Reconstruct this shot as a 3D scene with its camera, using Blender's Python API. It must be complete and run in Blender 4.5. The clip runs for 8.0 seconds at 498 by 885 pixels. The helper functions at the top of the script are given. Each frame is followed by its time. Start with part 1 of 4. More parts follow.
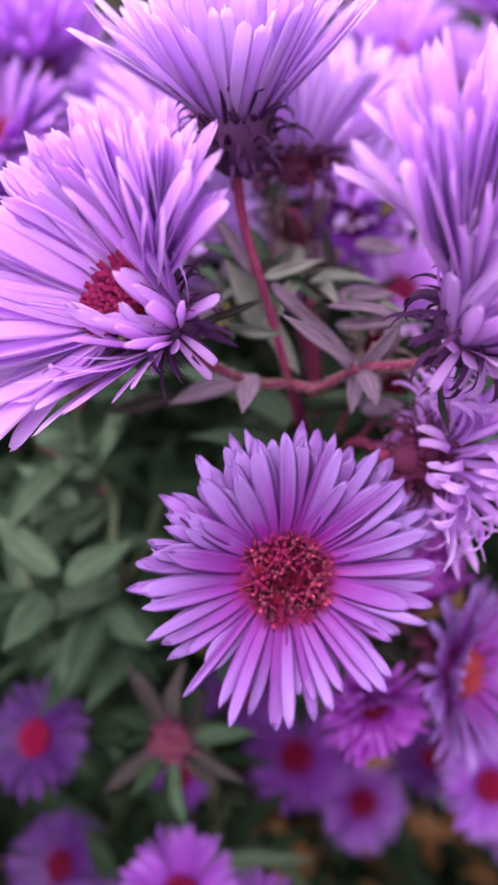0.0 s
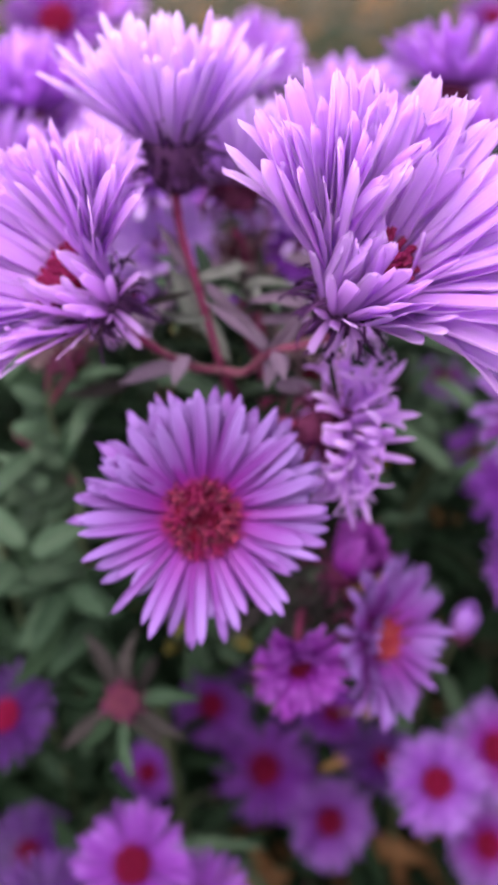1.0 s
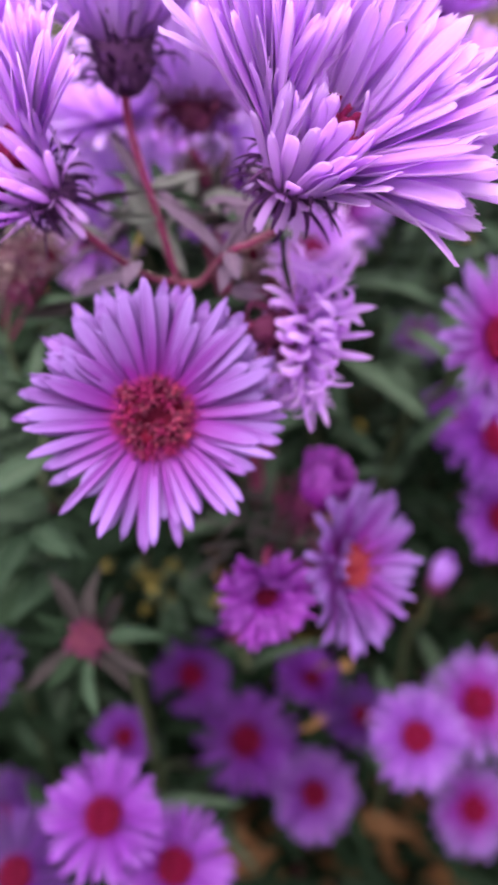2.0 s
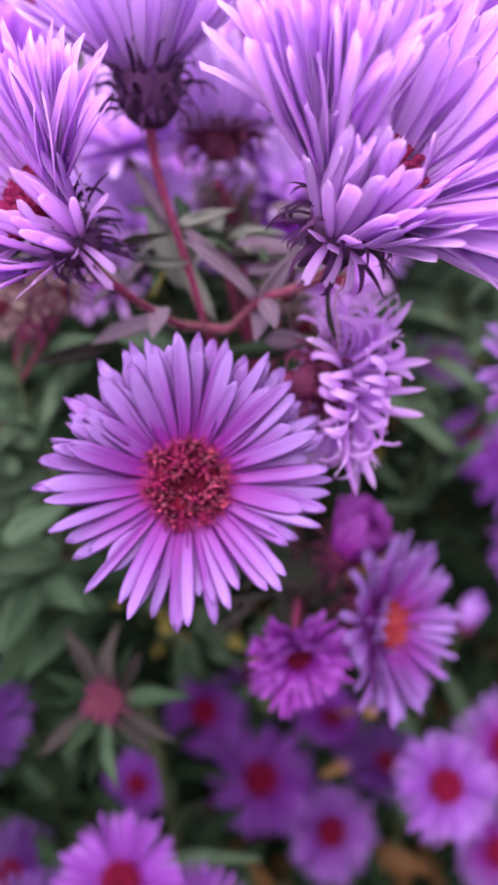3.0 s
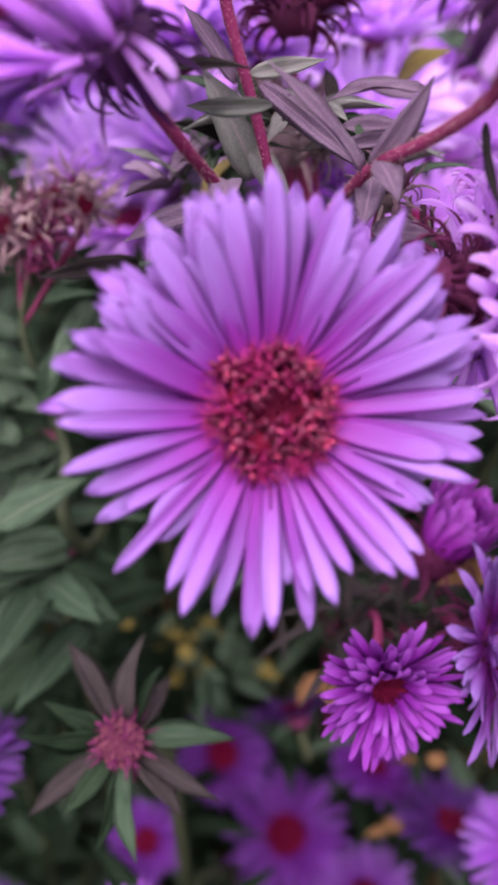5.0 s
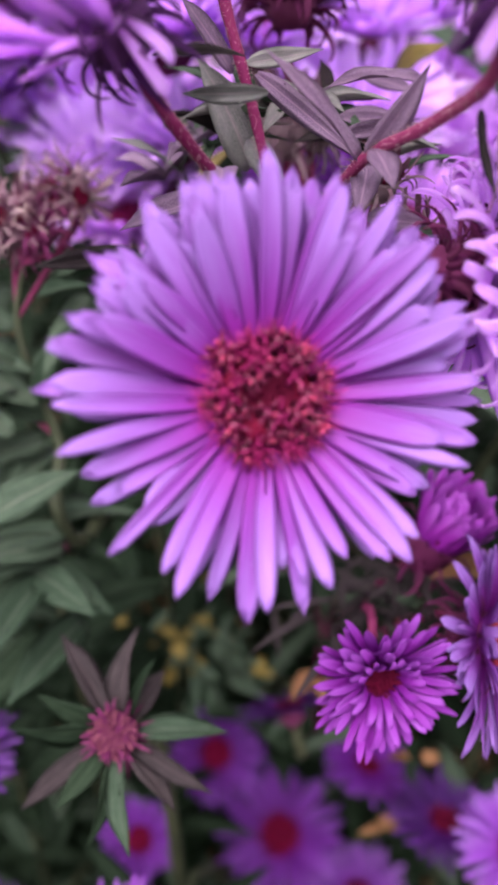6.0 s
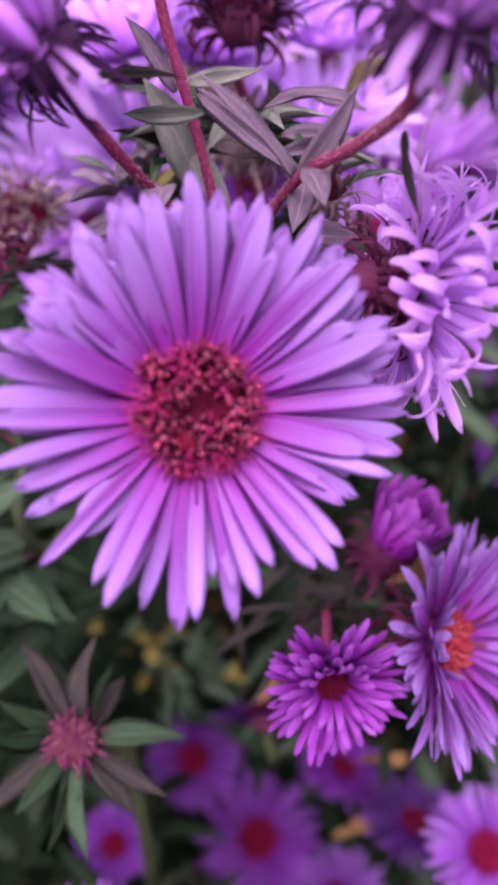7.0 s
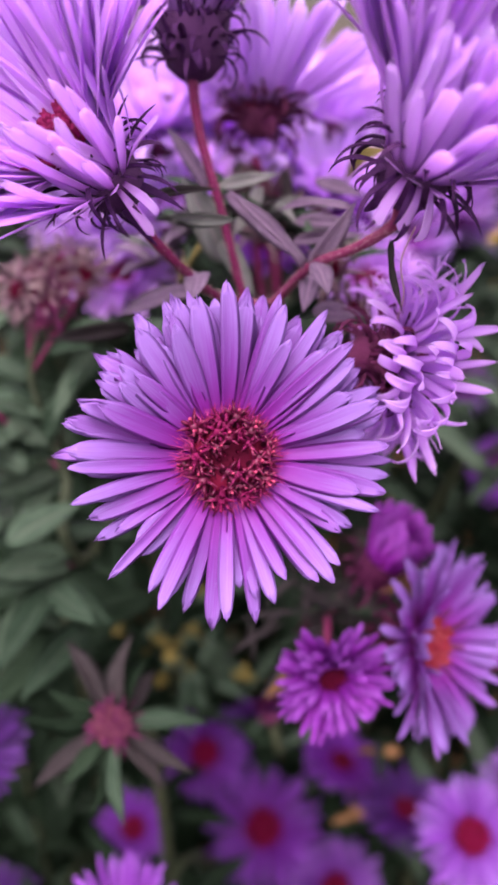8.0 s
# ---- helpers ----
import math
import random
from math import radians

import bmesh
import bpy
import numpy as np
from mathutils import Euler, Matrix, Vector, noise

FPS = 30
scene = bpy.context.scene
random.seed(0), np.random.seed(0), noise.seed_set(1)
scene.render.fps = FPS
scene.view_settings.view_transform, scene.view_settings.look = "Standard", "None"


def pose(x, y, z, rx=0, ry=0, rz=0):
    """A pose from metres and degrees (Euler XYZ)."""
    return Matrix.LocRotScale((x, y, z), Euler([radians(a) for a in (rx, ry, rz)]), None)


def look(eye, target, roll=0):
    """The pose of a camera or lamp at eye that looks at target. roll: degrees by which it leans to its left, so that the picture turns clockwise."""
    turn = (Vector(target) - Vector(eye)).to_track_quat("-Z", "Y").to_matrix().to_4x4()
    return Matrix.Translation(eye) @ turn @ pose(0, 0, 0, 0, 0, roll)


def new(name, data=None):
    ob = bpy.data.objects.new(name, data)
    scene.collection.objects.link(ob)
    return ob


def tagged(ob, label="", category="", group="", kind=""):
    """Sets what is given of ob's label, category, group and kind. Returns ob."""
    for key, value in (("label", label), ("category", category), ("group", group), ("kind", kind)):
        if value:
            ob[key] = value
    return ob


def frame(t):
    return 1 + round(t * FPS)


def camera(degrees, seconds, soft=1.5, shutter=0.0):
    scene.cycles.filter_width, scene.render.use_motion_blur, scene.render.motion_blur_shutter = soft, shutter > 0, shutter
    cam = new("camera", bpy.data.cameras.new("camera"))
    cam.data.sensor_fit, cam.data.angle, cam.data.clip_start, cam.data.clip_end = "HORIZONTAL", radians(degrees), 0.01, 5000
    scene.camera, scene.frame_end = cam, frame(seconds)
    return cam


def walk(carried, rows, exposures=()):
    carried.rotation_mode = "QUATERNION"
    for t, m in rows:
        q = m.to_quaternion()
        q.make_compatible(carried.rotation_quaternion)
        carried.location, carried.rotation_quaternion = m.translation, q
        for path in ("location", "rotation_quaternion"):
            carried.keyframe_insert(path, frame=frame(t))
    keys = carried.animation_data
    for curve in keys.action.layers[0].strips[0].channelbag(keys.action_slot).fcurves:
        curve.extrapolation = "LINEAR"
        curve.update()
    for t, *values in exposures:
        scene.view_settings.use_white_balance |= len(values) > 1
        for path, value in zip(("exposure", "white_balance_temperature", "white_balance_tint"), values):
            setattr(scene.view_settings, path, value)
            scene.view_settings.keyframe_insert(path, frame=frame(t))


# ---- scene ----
cam = camera(34.0, 8.0, soft=3.0)
PATH = [
    (0.0, (0.0153, 0.0542, 1.0512), (-0.1027, 0.7743, 0.3675), -2.09),
    (0.5, (0.0225, 0.0267, 1.0539), (-0.1021, 0.7911, 0.4213), -2.05),
    (1.0, (0.0336, 0.0282, 1.0543), (-0.1005, 0.7963, 0.4282), -1.39),
    (1.5, (0.0431, 0.0183, 1.0369), (-0.0856, 0.7916, 0.4160), -1.56),
    (3.0, (0.0321, 0.0348, 1.0373), (-0.0895, 0.8152, 0.4240), -1.94),
    (3.5, (0.0275, 0.0459, 1.0317), (-0.0965, 0.8320, 0.4262), -1.85),
    (4.0, (0.0160, 0.0606, 1.0181), (-0.1106, 0.8500, 0.4175), -1.39),
    (4.5, (0.0193, 0.0577, 1.0076), (-0.1098, 0.8558, 0.4191), -1.26),
    (5.0, (0.0164, 0.0579, 1.0021), (-0.1075, 0.8641, 0.4236), -0.59),
    (6.5, (0.0165, 0.0563, 1.0004), (-0.0990, 0.8676, 0.4272), -0.10),
    (7.0, (0.0229, 0.0562, 1.0025), (-0.0861, 0.8704, 0.4322), -0.23),
    (7.5, (0.0181, 0.0525, 1.0111), (-0.0919, 0.8684, 0.4436), 0.23),
    (8.0, (0.0233, 0.0387, 1.0201), (-0.0919, 0.8568, 0.4567), 0.10),
]
EXPOSURES = [(0.0, 1.94, 6500, 12), (0.5, 1.90, 6500, 5), (1.0, 1.90, 6500, 3), (1.5, 2.12, 6500, 8), (3.0, 2.12, 6500, 7), (3.5, 2.18, 6500, 11), (4.0, 2.08, 6500, 18), (5.0, 2.15, 6500, 19), (6.5, 2.25, 6500, 20), (7.0, 2.24, 6500, 21), (7.5, 2.26, 6500, 19), (8.0, 2.10, 6500, 21)]
walk(cam, [(t, look(eye, target, roll)) for t, eye, target, roll in PATH], EXPOSURES)
# a phone lens: a small fixed opening, focused on the flower in the middle
cam.data.dof.use_dof = True
cam.data.dof.focus_distance = 0.102
cam.data.dof.aperture_fstop = 21.0

# ---- light: an overcast sky ----
SUN_UP, SUN_ROUND = radians(70), radians(195)
world = bpy.data.worlds.new("sky")
scene.world = world
world.use_nodes = True
wn, wl = world.node_tree.nodes, world.node_tree.links
wn.clear()
sky_tex = wn.new("ShaderNodeTexSky")
sky_tex.sky_type = "NISHITA"
sky_tex.sun_disc = False
sky_tex.sun_elevation, sky_tex.sun_rotation = SUN_UP, SUN_ROUND
sky_tex.dust_density = 2.0
pale = wn.new("ShaderNodeHueSaturation")
pale.inputs["Saturation"].default_value = 0.08
sky_bg = wn.new("ShaderNodeBackground")
sky_bg.inputs["Strength"].default_value = 0.15
wl.new(sky_tex.outputs[0], pale.inputs["Color"])
wl.new(pale.outputs[0], sky_bg.inputs["Color"])
wl.new(sky_bg.outputs[0], wn.new("ShaderNodeOutputWorld").inputs["Surface"])
sun_data = bpy.data.lights.new("sun", "SUN")
sun_data.energy, sun_data.angle, sun_data.color = 1.4, radians(50), (1.0, 0.96, 0.92)
sun = new("sun", sun_data)
sun_way = Vector((math.sin(SUN_ROUND) * math.cos(SUN_UP), math.cos(SUN_ROUND) * math.cos(SUN_UP), math.sin(SUN_UP)))
sun.matrix_world = look(sun_way * 20, (0, 0, 0))


# ---- materials ----
def material(name, rough=0.6, through_light=0.0):
    """A principled material, with a share of light let through thin leaves. Returns its nodes, links, shader and base."""
    m = bpy.data.materials.new(name)
    m.use_nodes = True
    n, l = m.node_tree.nodes, m.node_tree.links
    n.clear()
    out = n.new("ShaderNodeOutputMaterial")
    p = n.new("ShaderNodeBsdfPrincipled")
    p.inputs["Roughness"].default_value = rough
    if through_light:
        tr = n.new("ShaderNodeBsdfTranslucent")
        mix = n.new("ShaderNodeMixShader")
        mix.inputs[0].default_value = through_light
        l.new(p.outputs[0], mix.inputs[1])
        l.new(tr.outputs[0], mix.inputs[2])
        l.new(mix.outputs[0], out.inputs["Surface"])
    else:
        tr = None
        l.new(p.outputs[0], out.inputs["Surface"])
    return m, n, l, p, tr


def ramp(n, stops):
    r = n.new("ShaderNodeValToRGB")
    while len(r.color_ramp.elements) < len(stops):
        r.color_ramp.elements.new(0.5)
    for e, (at, c) in zip(r.color_ramp.elements, stops):
        e.position, e.color = at, (*c, 1)
    return r


def math_node(n, l, op, a, b):
    m = n.new("ShaderNodeMath")
    m.operation = op
    for i, v in enumerate((a, b)):
        if isinstance(v, (int, float)):
            m.inputs[i].default_value = v
        else:
            l.new(v, m.inputs[i])
    return m.outputs[0]


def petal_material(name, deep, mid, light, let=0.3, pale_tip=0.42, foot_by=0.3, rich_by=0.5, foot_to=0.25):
    """Ray florets: streaked along their length, deeper at the base, each a little different."""
    m, n, l, p, tr = material(name, 0.5, let)
    uv = n.new("ShaderNodeUVMap")
    uv.uv_map = "UVMap"
    sep = n.new("ShaderNodeSeparateXYZ")
    l.new(uv.outputs[0], sep.inputs[0])
    mp = n.new("ShaderNodeMapping")
    mp.inputs["Scale"].default_value = (14, 1.3, 1)
    l.new(uv.outputs[0], mp.inputs["Vector"])
    info = n.new("ShaderNodeObjectInfo")
    off = n.new("ShaderNodeCombineXYZ")
    for i in (0, 1):
        l.new(math_node(n, l, "MULTIPLY", info.outputs["Random"], 37.0 + 20 * i), off.inputs[i])
    l.new(off.outputs[0], mp.inputs["Location"])
    streak = n.new("ShaderNodeTexNoise")
    streak.inputs["Scale"].default_value = 1.0
    streak.inputs["Detail"].default_value = 3.0
    l.new(mp.outputs[0], streak.inputs["Vector"])
    blot = n.new("ShaderNodeTexNoise")
    geo = n.new("ShaderNodeTexCoord")
    blot.inputs["Scale"].default_value = 2.5
    l.new(geo.outputs["Object"], blot.inputs["Vector"])
    a = math_node(n, l, "MULTIPLY", streak.outputs["Fac"], 0.42)
    b = math_node(n, l, "MULTIPLY", sep.outputs["Y"], pale_tip)
    c = math_node(n, l, "MULTIPLY", info.outputs["Random"], 0.22)
    d = math_node(n, l, "MULTIPLY", blot.outputs["Fac"], 0.25)
    f = math_node(n, l, "ADD", math_node(n, l, "ADD", a, b), math_node(n, l, "ADD", c, d))
    col = ramp(n, [(0.40, deep), (0.70, mid), (1.0, light)])
    l.new(f, col.inputs[0])
    # the foot of each floret is magenta; a long foot also paints shade at the base
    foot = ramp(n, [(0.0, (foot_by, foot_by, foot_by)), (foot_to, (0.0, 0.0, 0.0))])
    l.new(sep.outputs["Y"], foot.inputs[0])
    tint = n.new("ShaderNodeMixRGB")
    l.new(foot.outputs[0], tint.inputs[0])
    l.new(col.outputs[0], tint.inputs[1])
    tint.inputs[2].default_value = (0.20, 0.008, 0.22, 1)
    l.new(tint.outputs[0], p.inputs["Base Color"])
    # light that comes through is more deeply coloured
    rich = n.new("ShaderNodeMixRGB")
    rich.blend_type = "MULTIPLY"
    rich.inputs[0].default_value = rich_by
    l.new(tint.outputs[0], rich.inputs[1])
    l.new(tint.outputs[0], rich.inputs[2])
    l.new(rich.outputs[0], tr.inputs["Color"])
    bump = n.new("ShaderNodeBump")
    bump.inputs["Strength"].default_value = 0.2
    bump.inputs["Distance"].default_value = 0.0003
    l.new(streak.outputs["Fac"], bump.inputs["Height"])
    l.new(bump.outputs[0], p.inputs["Normal"])
    p.inputs["Specular IOR Level"].default_value = 0.25
    return m


def mottled(name, dark, mid, light, scale, rough=0.65, let=0.0, bump_by=0.0003, spread=0.35, gloss=0.25):
    """A surface mottled at two scales, with a shift from piece to piece."""
    m, n, l, p, tr = material(name, rough, let)
    geo = n.new("ShaderNodeTexCoord")
    info = n.new("ShaderNodeObjectInfo")
    isl = n.new("ShaderNodeNewGeometry")
    big, fine = n.new("ShaderNodeTexNoise"), n.new("ShaderNodeTexNoise")
    big.inputs["Scale"].default_value, fine.inputs["Scale"].default_value = scale, scale * 7
    fine.inputs["Detail"].default_value = 4.0
    for x in (big, fine):
        l.new(geo.outputs["Object"], x.inputs["Vector"])
    f = math_node(n, l, "ADD", math_node(n, l, "MULTIPLY", big.outputs["Fac"], 0.5), math_node(n, l, "MULTIPLY", fine.outputs["Fac"], 0.35))
    g = math_node(n, l, "ADD", math_node(n, l, "MULTIPLY", info.outputs["Random"], spread), math_node(n, l, "MULTIPLY", isl.outputs["Random Per Island"], spread))
    f = math_node(n, l, "ADD", f, math_node(n, l, "MULTIPLY", g, 0.6))
    col = ramp(n, [(0.25, dark), (0.6, mid), (0.95, light)])
    l.new(f, col.inputs[0])
    l.new(col.outputs[0], p.inputs["Base Color"])
    if tr:
        l.new(col.outputs[0], tr.inputs["Color"])
    bump = n.new("ShaderNodeBump")
    bump.inputs["Strength"].default_value = 0.4
    bump.inputs["Distance"].default_value = bump_by
    l.new(fine.outputs["Fac"], bump.inputs["Height"])
    p.inputs["Specular IOR Level"].default_value = gloss
    l.new(bump.outputs[0], p.inputs["Normal"])
    return m


def leaf_material(name, dark, mid, light, rib, let=0.2, gloss=0.2):
    """Hairy grey-green leaves: a paler midrib, side veins, dull mottling."""
    m, n, l, p, tr = material(name, 0.6, let)
    uv = n.new("ShaderNodeUVMap")
    uv.uv_map = "UVMap"
    sep = n.new("ShaderNodeSeparateXYZ")
    l.new(uv.outputs[0], sep.inputs[0])
    info = n.new("ShaderNodeObjectInfo")
    isl = n.new("ShaderNodeNewGeometry")
    geo = n.new("ShaderNodeTexCoord")
    big = n.new("ShaderNodeTexNoise")
    big.inputs["Scale"].default_value = 5.0
    big.inputs["Detail"].default_value = 5.0
    l.new(geo.outputs["Object"], big.inputs["Vector"])
    fuzz = n.new("ShaderNodeTexNoise")
    fuzz.inputs["Scale"].default_value = 1.0
    fuzz.inputs["Detail"].default_value = 3.0
    fine_uv = n.new("ShaderNodeMapping")
    fine_uv.inputs["Scale"].default_value = (16, 70, 1)
    l.new(uv.outputs[0], fine_uv.inputs["Vector"])
    l.new(fine_uv.outputs[0], fuzz.inputs["Vector"])
    f = math_node(n, l, "ADD", math_node(n, l, "MULTIPLY", big.outputs["Fac"], 0.6), math_node(n, l, "MULTIPLY", math_node(n, l, "ADD", info.outputs["Random"], isl.outputs["Random Per Island"]), 0.25))
    f = math_node(n, l, "ADD", f, math_node(n, l, "MULTIPLY", math_node(n, l, "SUBTRACT", fuzz.outputs["Fac"], 0.4), 0.7))
    col = ramp(n, [(0.25, dark), (0.6, mid), (0.95, light)])
    l.new(f, col.inputs[0])
    side = math_node(n, l, "ABSOLUTE", math_node(n, l, "SUBTRACT", sep.outputs["X"], 0.5), 0.0)
    ribs = ramp(n, [(0.0, (0.55, 0.55, 0.55)), (0.05, (0.0, 0.0, 0.0))])
    l.new(side, ribs.inputs[0])
    mix = n.new("ShaderNodeMixRGB")
    l.new(ribs.outputs[0], mix.inputs[0])
    l.new(col.outputs[0], mix.inputs[1])
    mix.inputs[2].default_value = (*rib, 1)
    l.new(mix.outputs[0], p.inputs["Base Color"])
    l.new(mix.outputs[0], tr.inputs["Color"])
    vein = n.new("ShaderNodeTexWave")
    vein.inputs["Scale"].default_value = 5.0
    vein.inputs["Distortion"].default_value = 3.0
    l.new(uv.outputs[0], vein.inputs["Vector"])
    bump = n.new("ShaderNodeBump")
    bump.inputs["Strength"].default_value = 0.3
    bump.inputs["Distance"].default_value = 0.0004
    l.new(math_node(n, l, "ADD", vein.outputs["Fac"], big.outputs["Fac"]), bump.inputs["Height"])
    l.new(bump.outputs[0], p.inputs["Normal"])
    p.inputs["Specular IOR Level"].default_value = gloss
    return m


# strong, long foot: natural magenta plus the shade of the cupped petal bases
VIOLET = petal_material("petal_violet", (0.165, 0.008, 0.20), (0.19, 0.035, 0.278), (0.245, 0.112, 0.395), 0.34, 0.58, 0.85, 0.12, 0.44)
LILAC = petal_material("petal_lilac", (0.68, 0.31, 0.81), (0.76, 0.455, 0.88), (0.82, 0.58, 0.925), 0.76, 0.42, 0.35, 0.0)
PALE = petal_material("petal_pale", (0.68, 0.345, 0.83), (0.77, 0.505, 0.905), (0.84, 0.635, 0.95), 0.66, 0.42, 0.3, 0.0)
MAUVE = petal_material("petal_mauve", (0.442, 0.13, 0.598), (0.598, 0.26, 0.78), (0.78, 0.455, 0.988), 0.6, 0.42, 0.3, 0.0)
ORCHID = petal_material("petal_orchid", (0.14, 0.009, 0.23), (0.23, 0.034, 0.37), (0.36, 0.12, 0.55), 0.45, 0.46, 0.5)
MAGENTA = petal_material("petal_magenta", (0.144, 0.0045, 0.199), (0.234, 0.0162, 0.314), (0.324, 0.0675, 0.446), 0.45, 0.5)
MAGENTA_BUD = petal_material("petal_magenta_bud", (0.24, 0.006, 0.28), (0.36, 0.028, 0.42), (0.46, 0.10, 0.56), 0.4, 0.5)
PURPLE = petal_material("petal_purple", (0.115, 0.005, 0.195), (0.185, 0.02, 0.325), (0.29, 0.083, 0.49), 0.45, 0.46, 0.5)
DUSK = petal_material("petal_dusk", (0.15, 0.016, 0.27), (0.26, 0.06, 0.43), (0.40, 0.19, 0.61), 0.45, 0.46, 0.5)
WITHERED = petal_material("petal_withered", (0.068, 0.0168, 0.0476), (0.136, 0.0588, 0.0884), (0.286, 0.202, 0.197), 0.2)
# a darkened purple: the shade low in the bed is put into the petals
PURPLE_SHADED = petal_material("petal_purple_shaded", (0.025, 0.0015, 0.06), (0.05, 0.005, 0.10), (0.09, 0.02, 0.17), 0.3)
DUSTY = mottled("bract_dusty", (0.0499, 0.0198, 0.039), (0.114, 0.054, 0.078), (0.242, 0.18, 0.188), 30)
CRIMSON = mottled("disc_crimson", (0.03, 0.001, 0.008), (0.09, 0.003, 0.018), (0.20, 0.006, 0.035), 60, gloss=0.06)
def floret_material(name, low, mid, tip):
    """Tube florets: dark at the foot, bright at the lobes."""
    m, n, l, p, tr = material(name, 0.5)
    geo = n.new("ShaderNodeTexCoord")
    sep = n.new("ShaderNodeSeparateXYZ")
    l.new(geo.outputs["Object"], sep.inputs[0])
    info = n.new("ShaderNodeObjectInfo")
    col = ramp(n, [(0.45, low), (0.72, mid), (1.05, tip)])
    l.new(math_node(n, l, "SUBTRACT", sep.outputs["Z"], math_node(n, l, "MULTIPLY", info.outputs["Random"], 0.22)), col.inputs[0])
    l.new(col.outputs[0], p.inputs["Base Color"])
    p.inputs["Specular IOR Level"].default_value = 0.3
    return m


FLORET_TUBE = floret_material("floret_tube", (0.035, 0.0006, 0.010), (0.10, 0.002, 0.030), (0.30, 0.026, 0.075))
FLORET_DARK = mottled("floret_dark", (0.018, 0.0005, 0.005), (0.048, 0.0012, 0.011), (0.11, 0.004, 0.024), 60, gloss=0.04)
FRINGE = mottled("fringe_pink", (0.30, 0.006, 0.12), (0.44, 0.025, 0.20), (0.60, 0.12, 0.36), 40, 0.5, 0.4)
FLORET_RED = mottled("floret_crimson", (0.045, 0.0006, 0.009), (0.095, 0.0015, 0.020), (0.20, 0.004, 0.042), 40, 0.5, gloss=0.05)
FLORET_PINK = mottled("floret_pink", (0.072, 0.00144, 0.023), (0.13, 0.00432, 0.0432), (0.216, 0.0216, 0.0864), 40, 0.5, gloss=0.07)
FLORET_ORANGE = mottled("floret_orange", (0.10, 0.002, 0.014), (0.18, 0.009, 0.025), (0.30, 0.06, 0.065), 40, 0.5, gloss=0.07)
BUD_PINK = mottled("bud_pink", (0.05, 0.008, 0.024), (0.095, 0.02, 0.04), (0.17, 0.055, 0.08), 40, gloss=0.1)
BRACT = mottled("bract_purple", (0.012, 0.0015, 0.021), (0.030, 0.005, 0.043), (0.085, 0.028, 0.088), 30, gloss=0.1)
BRACT_RED = mottled("bract_wine", (0.0272, 0.002, 0.0171), (0.068, 0.007, 0.0387), (0.136, 0.03, 0.0765), 30, gloss=0.1)
STEM_RED = mottled("stem_wine", (0.06, 0.0032, 0.0256), (0.124, 0.0104, 0.0528), (0.2, 0.044, 0.096), 90, gloss=0.12)
STEM_GREEN = mottled("stem_green", (0.012, 0.016, 0.008), (0.03, 0.036, 0.018), (0.06, 0.06, 0.03), 60)
# green set near black: the shade deep in the bed is in this colour
LEAF_SHADED = leaf_material("leaf_green_shaded", (0.0034, 0.00723, 0.00425), (0.0085, 0.0157, 0.0085), (0.0204, 0.0331, 0.0195), (0.0298, 0.0442, 0.0263), 0.1, 0.05)
LEAF_GREY = leaf_material("leaf_grey", (0.0198, 0.0347, 0.0215), (0.0414, 0.0632, 0.0421), (0.0828, 0.11, 0.0768), (0.113, 0.112, 0.0917), 0.2, 0.08)
LEAF_PALE = leaf_material("leaf_pale", (0.0916, 0.0966, 0.0916), (0.178, 0.175, 0.167), (0.302, 0.267, 0.27), (0.356, 0.258, 0.292), 0.4)
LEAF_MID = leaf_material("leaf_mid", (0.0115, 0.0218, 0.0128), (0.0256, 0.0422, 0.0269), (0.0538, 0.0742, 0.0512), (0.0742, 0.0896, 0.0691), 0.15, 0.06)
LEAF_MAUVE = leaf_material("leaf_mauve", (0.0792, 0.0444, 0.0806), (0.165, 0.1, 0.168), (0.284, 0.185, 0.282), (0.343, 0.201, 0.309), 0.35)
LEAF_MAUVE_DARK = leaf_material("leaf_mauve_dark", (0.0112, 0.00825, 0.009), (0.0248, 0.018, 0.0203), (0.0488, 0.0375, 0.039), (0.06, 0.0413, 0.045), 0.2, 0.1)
LEAF_YELLOW = leaf_material("leaf_yellow", (0.20, 0.12, 0.02), (0.36, 0.22, 0.03), (0.50, 0.36, 0.08), (0.45, 0.33, 0.1))
LEAF_OLIVE = leaf_material("leaf_olive", (0.06, 0.045, 0.012), (0.13, 0.095, 0.022), (0.22, 0.16, 0.045), (0.18, 0.14, 0.05))
LITTER = leaf_material("leaf_litter", (0.09, 0.032, 0.012), (0.22, 0.085, 0.032), (0.38, 0.20, 0.08), (0.3, 0.15, 0.06))
LITTER_DARK = leaf_material("leaf_withered", (0.05, 0.019, 0.009), (0.12, 0.05, 0.022), (0.22, 0.11, 0.05), (0.16, 0.08, 0.035))
SOIL = mottled("soil", (0.010, 0.007, 0.005), (0.024, 0.016, 0.011), (0.05, 0.034, 0.022), 9, 0.9, 0.0, 0.02)


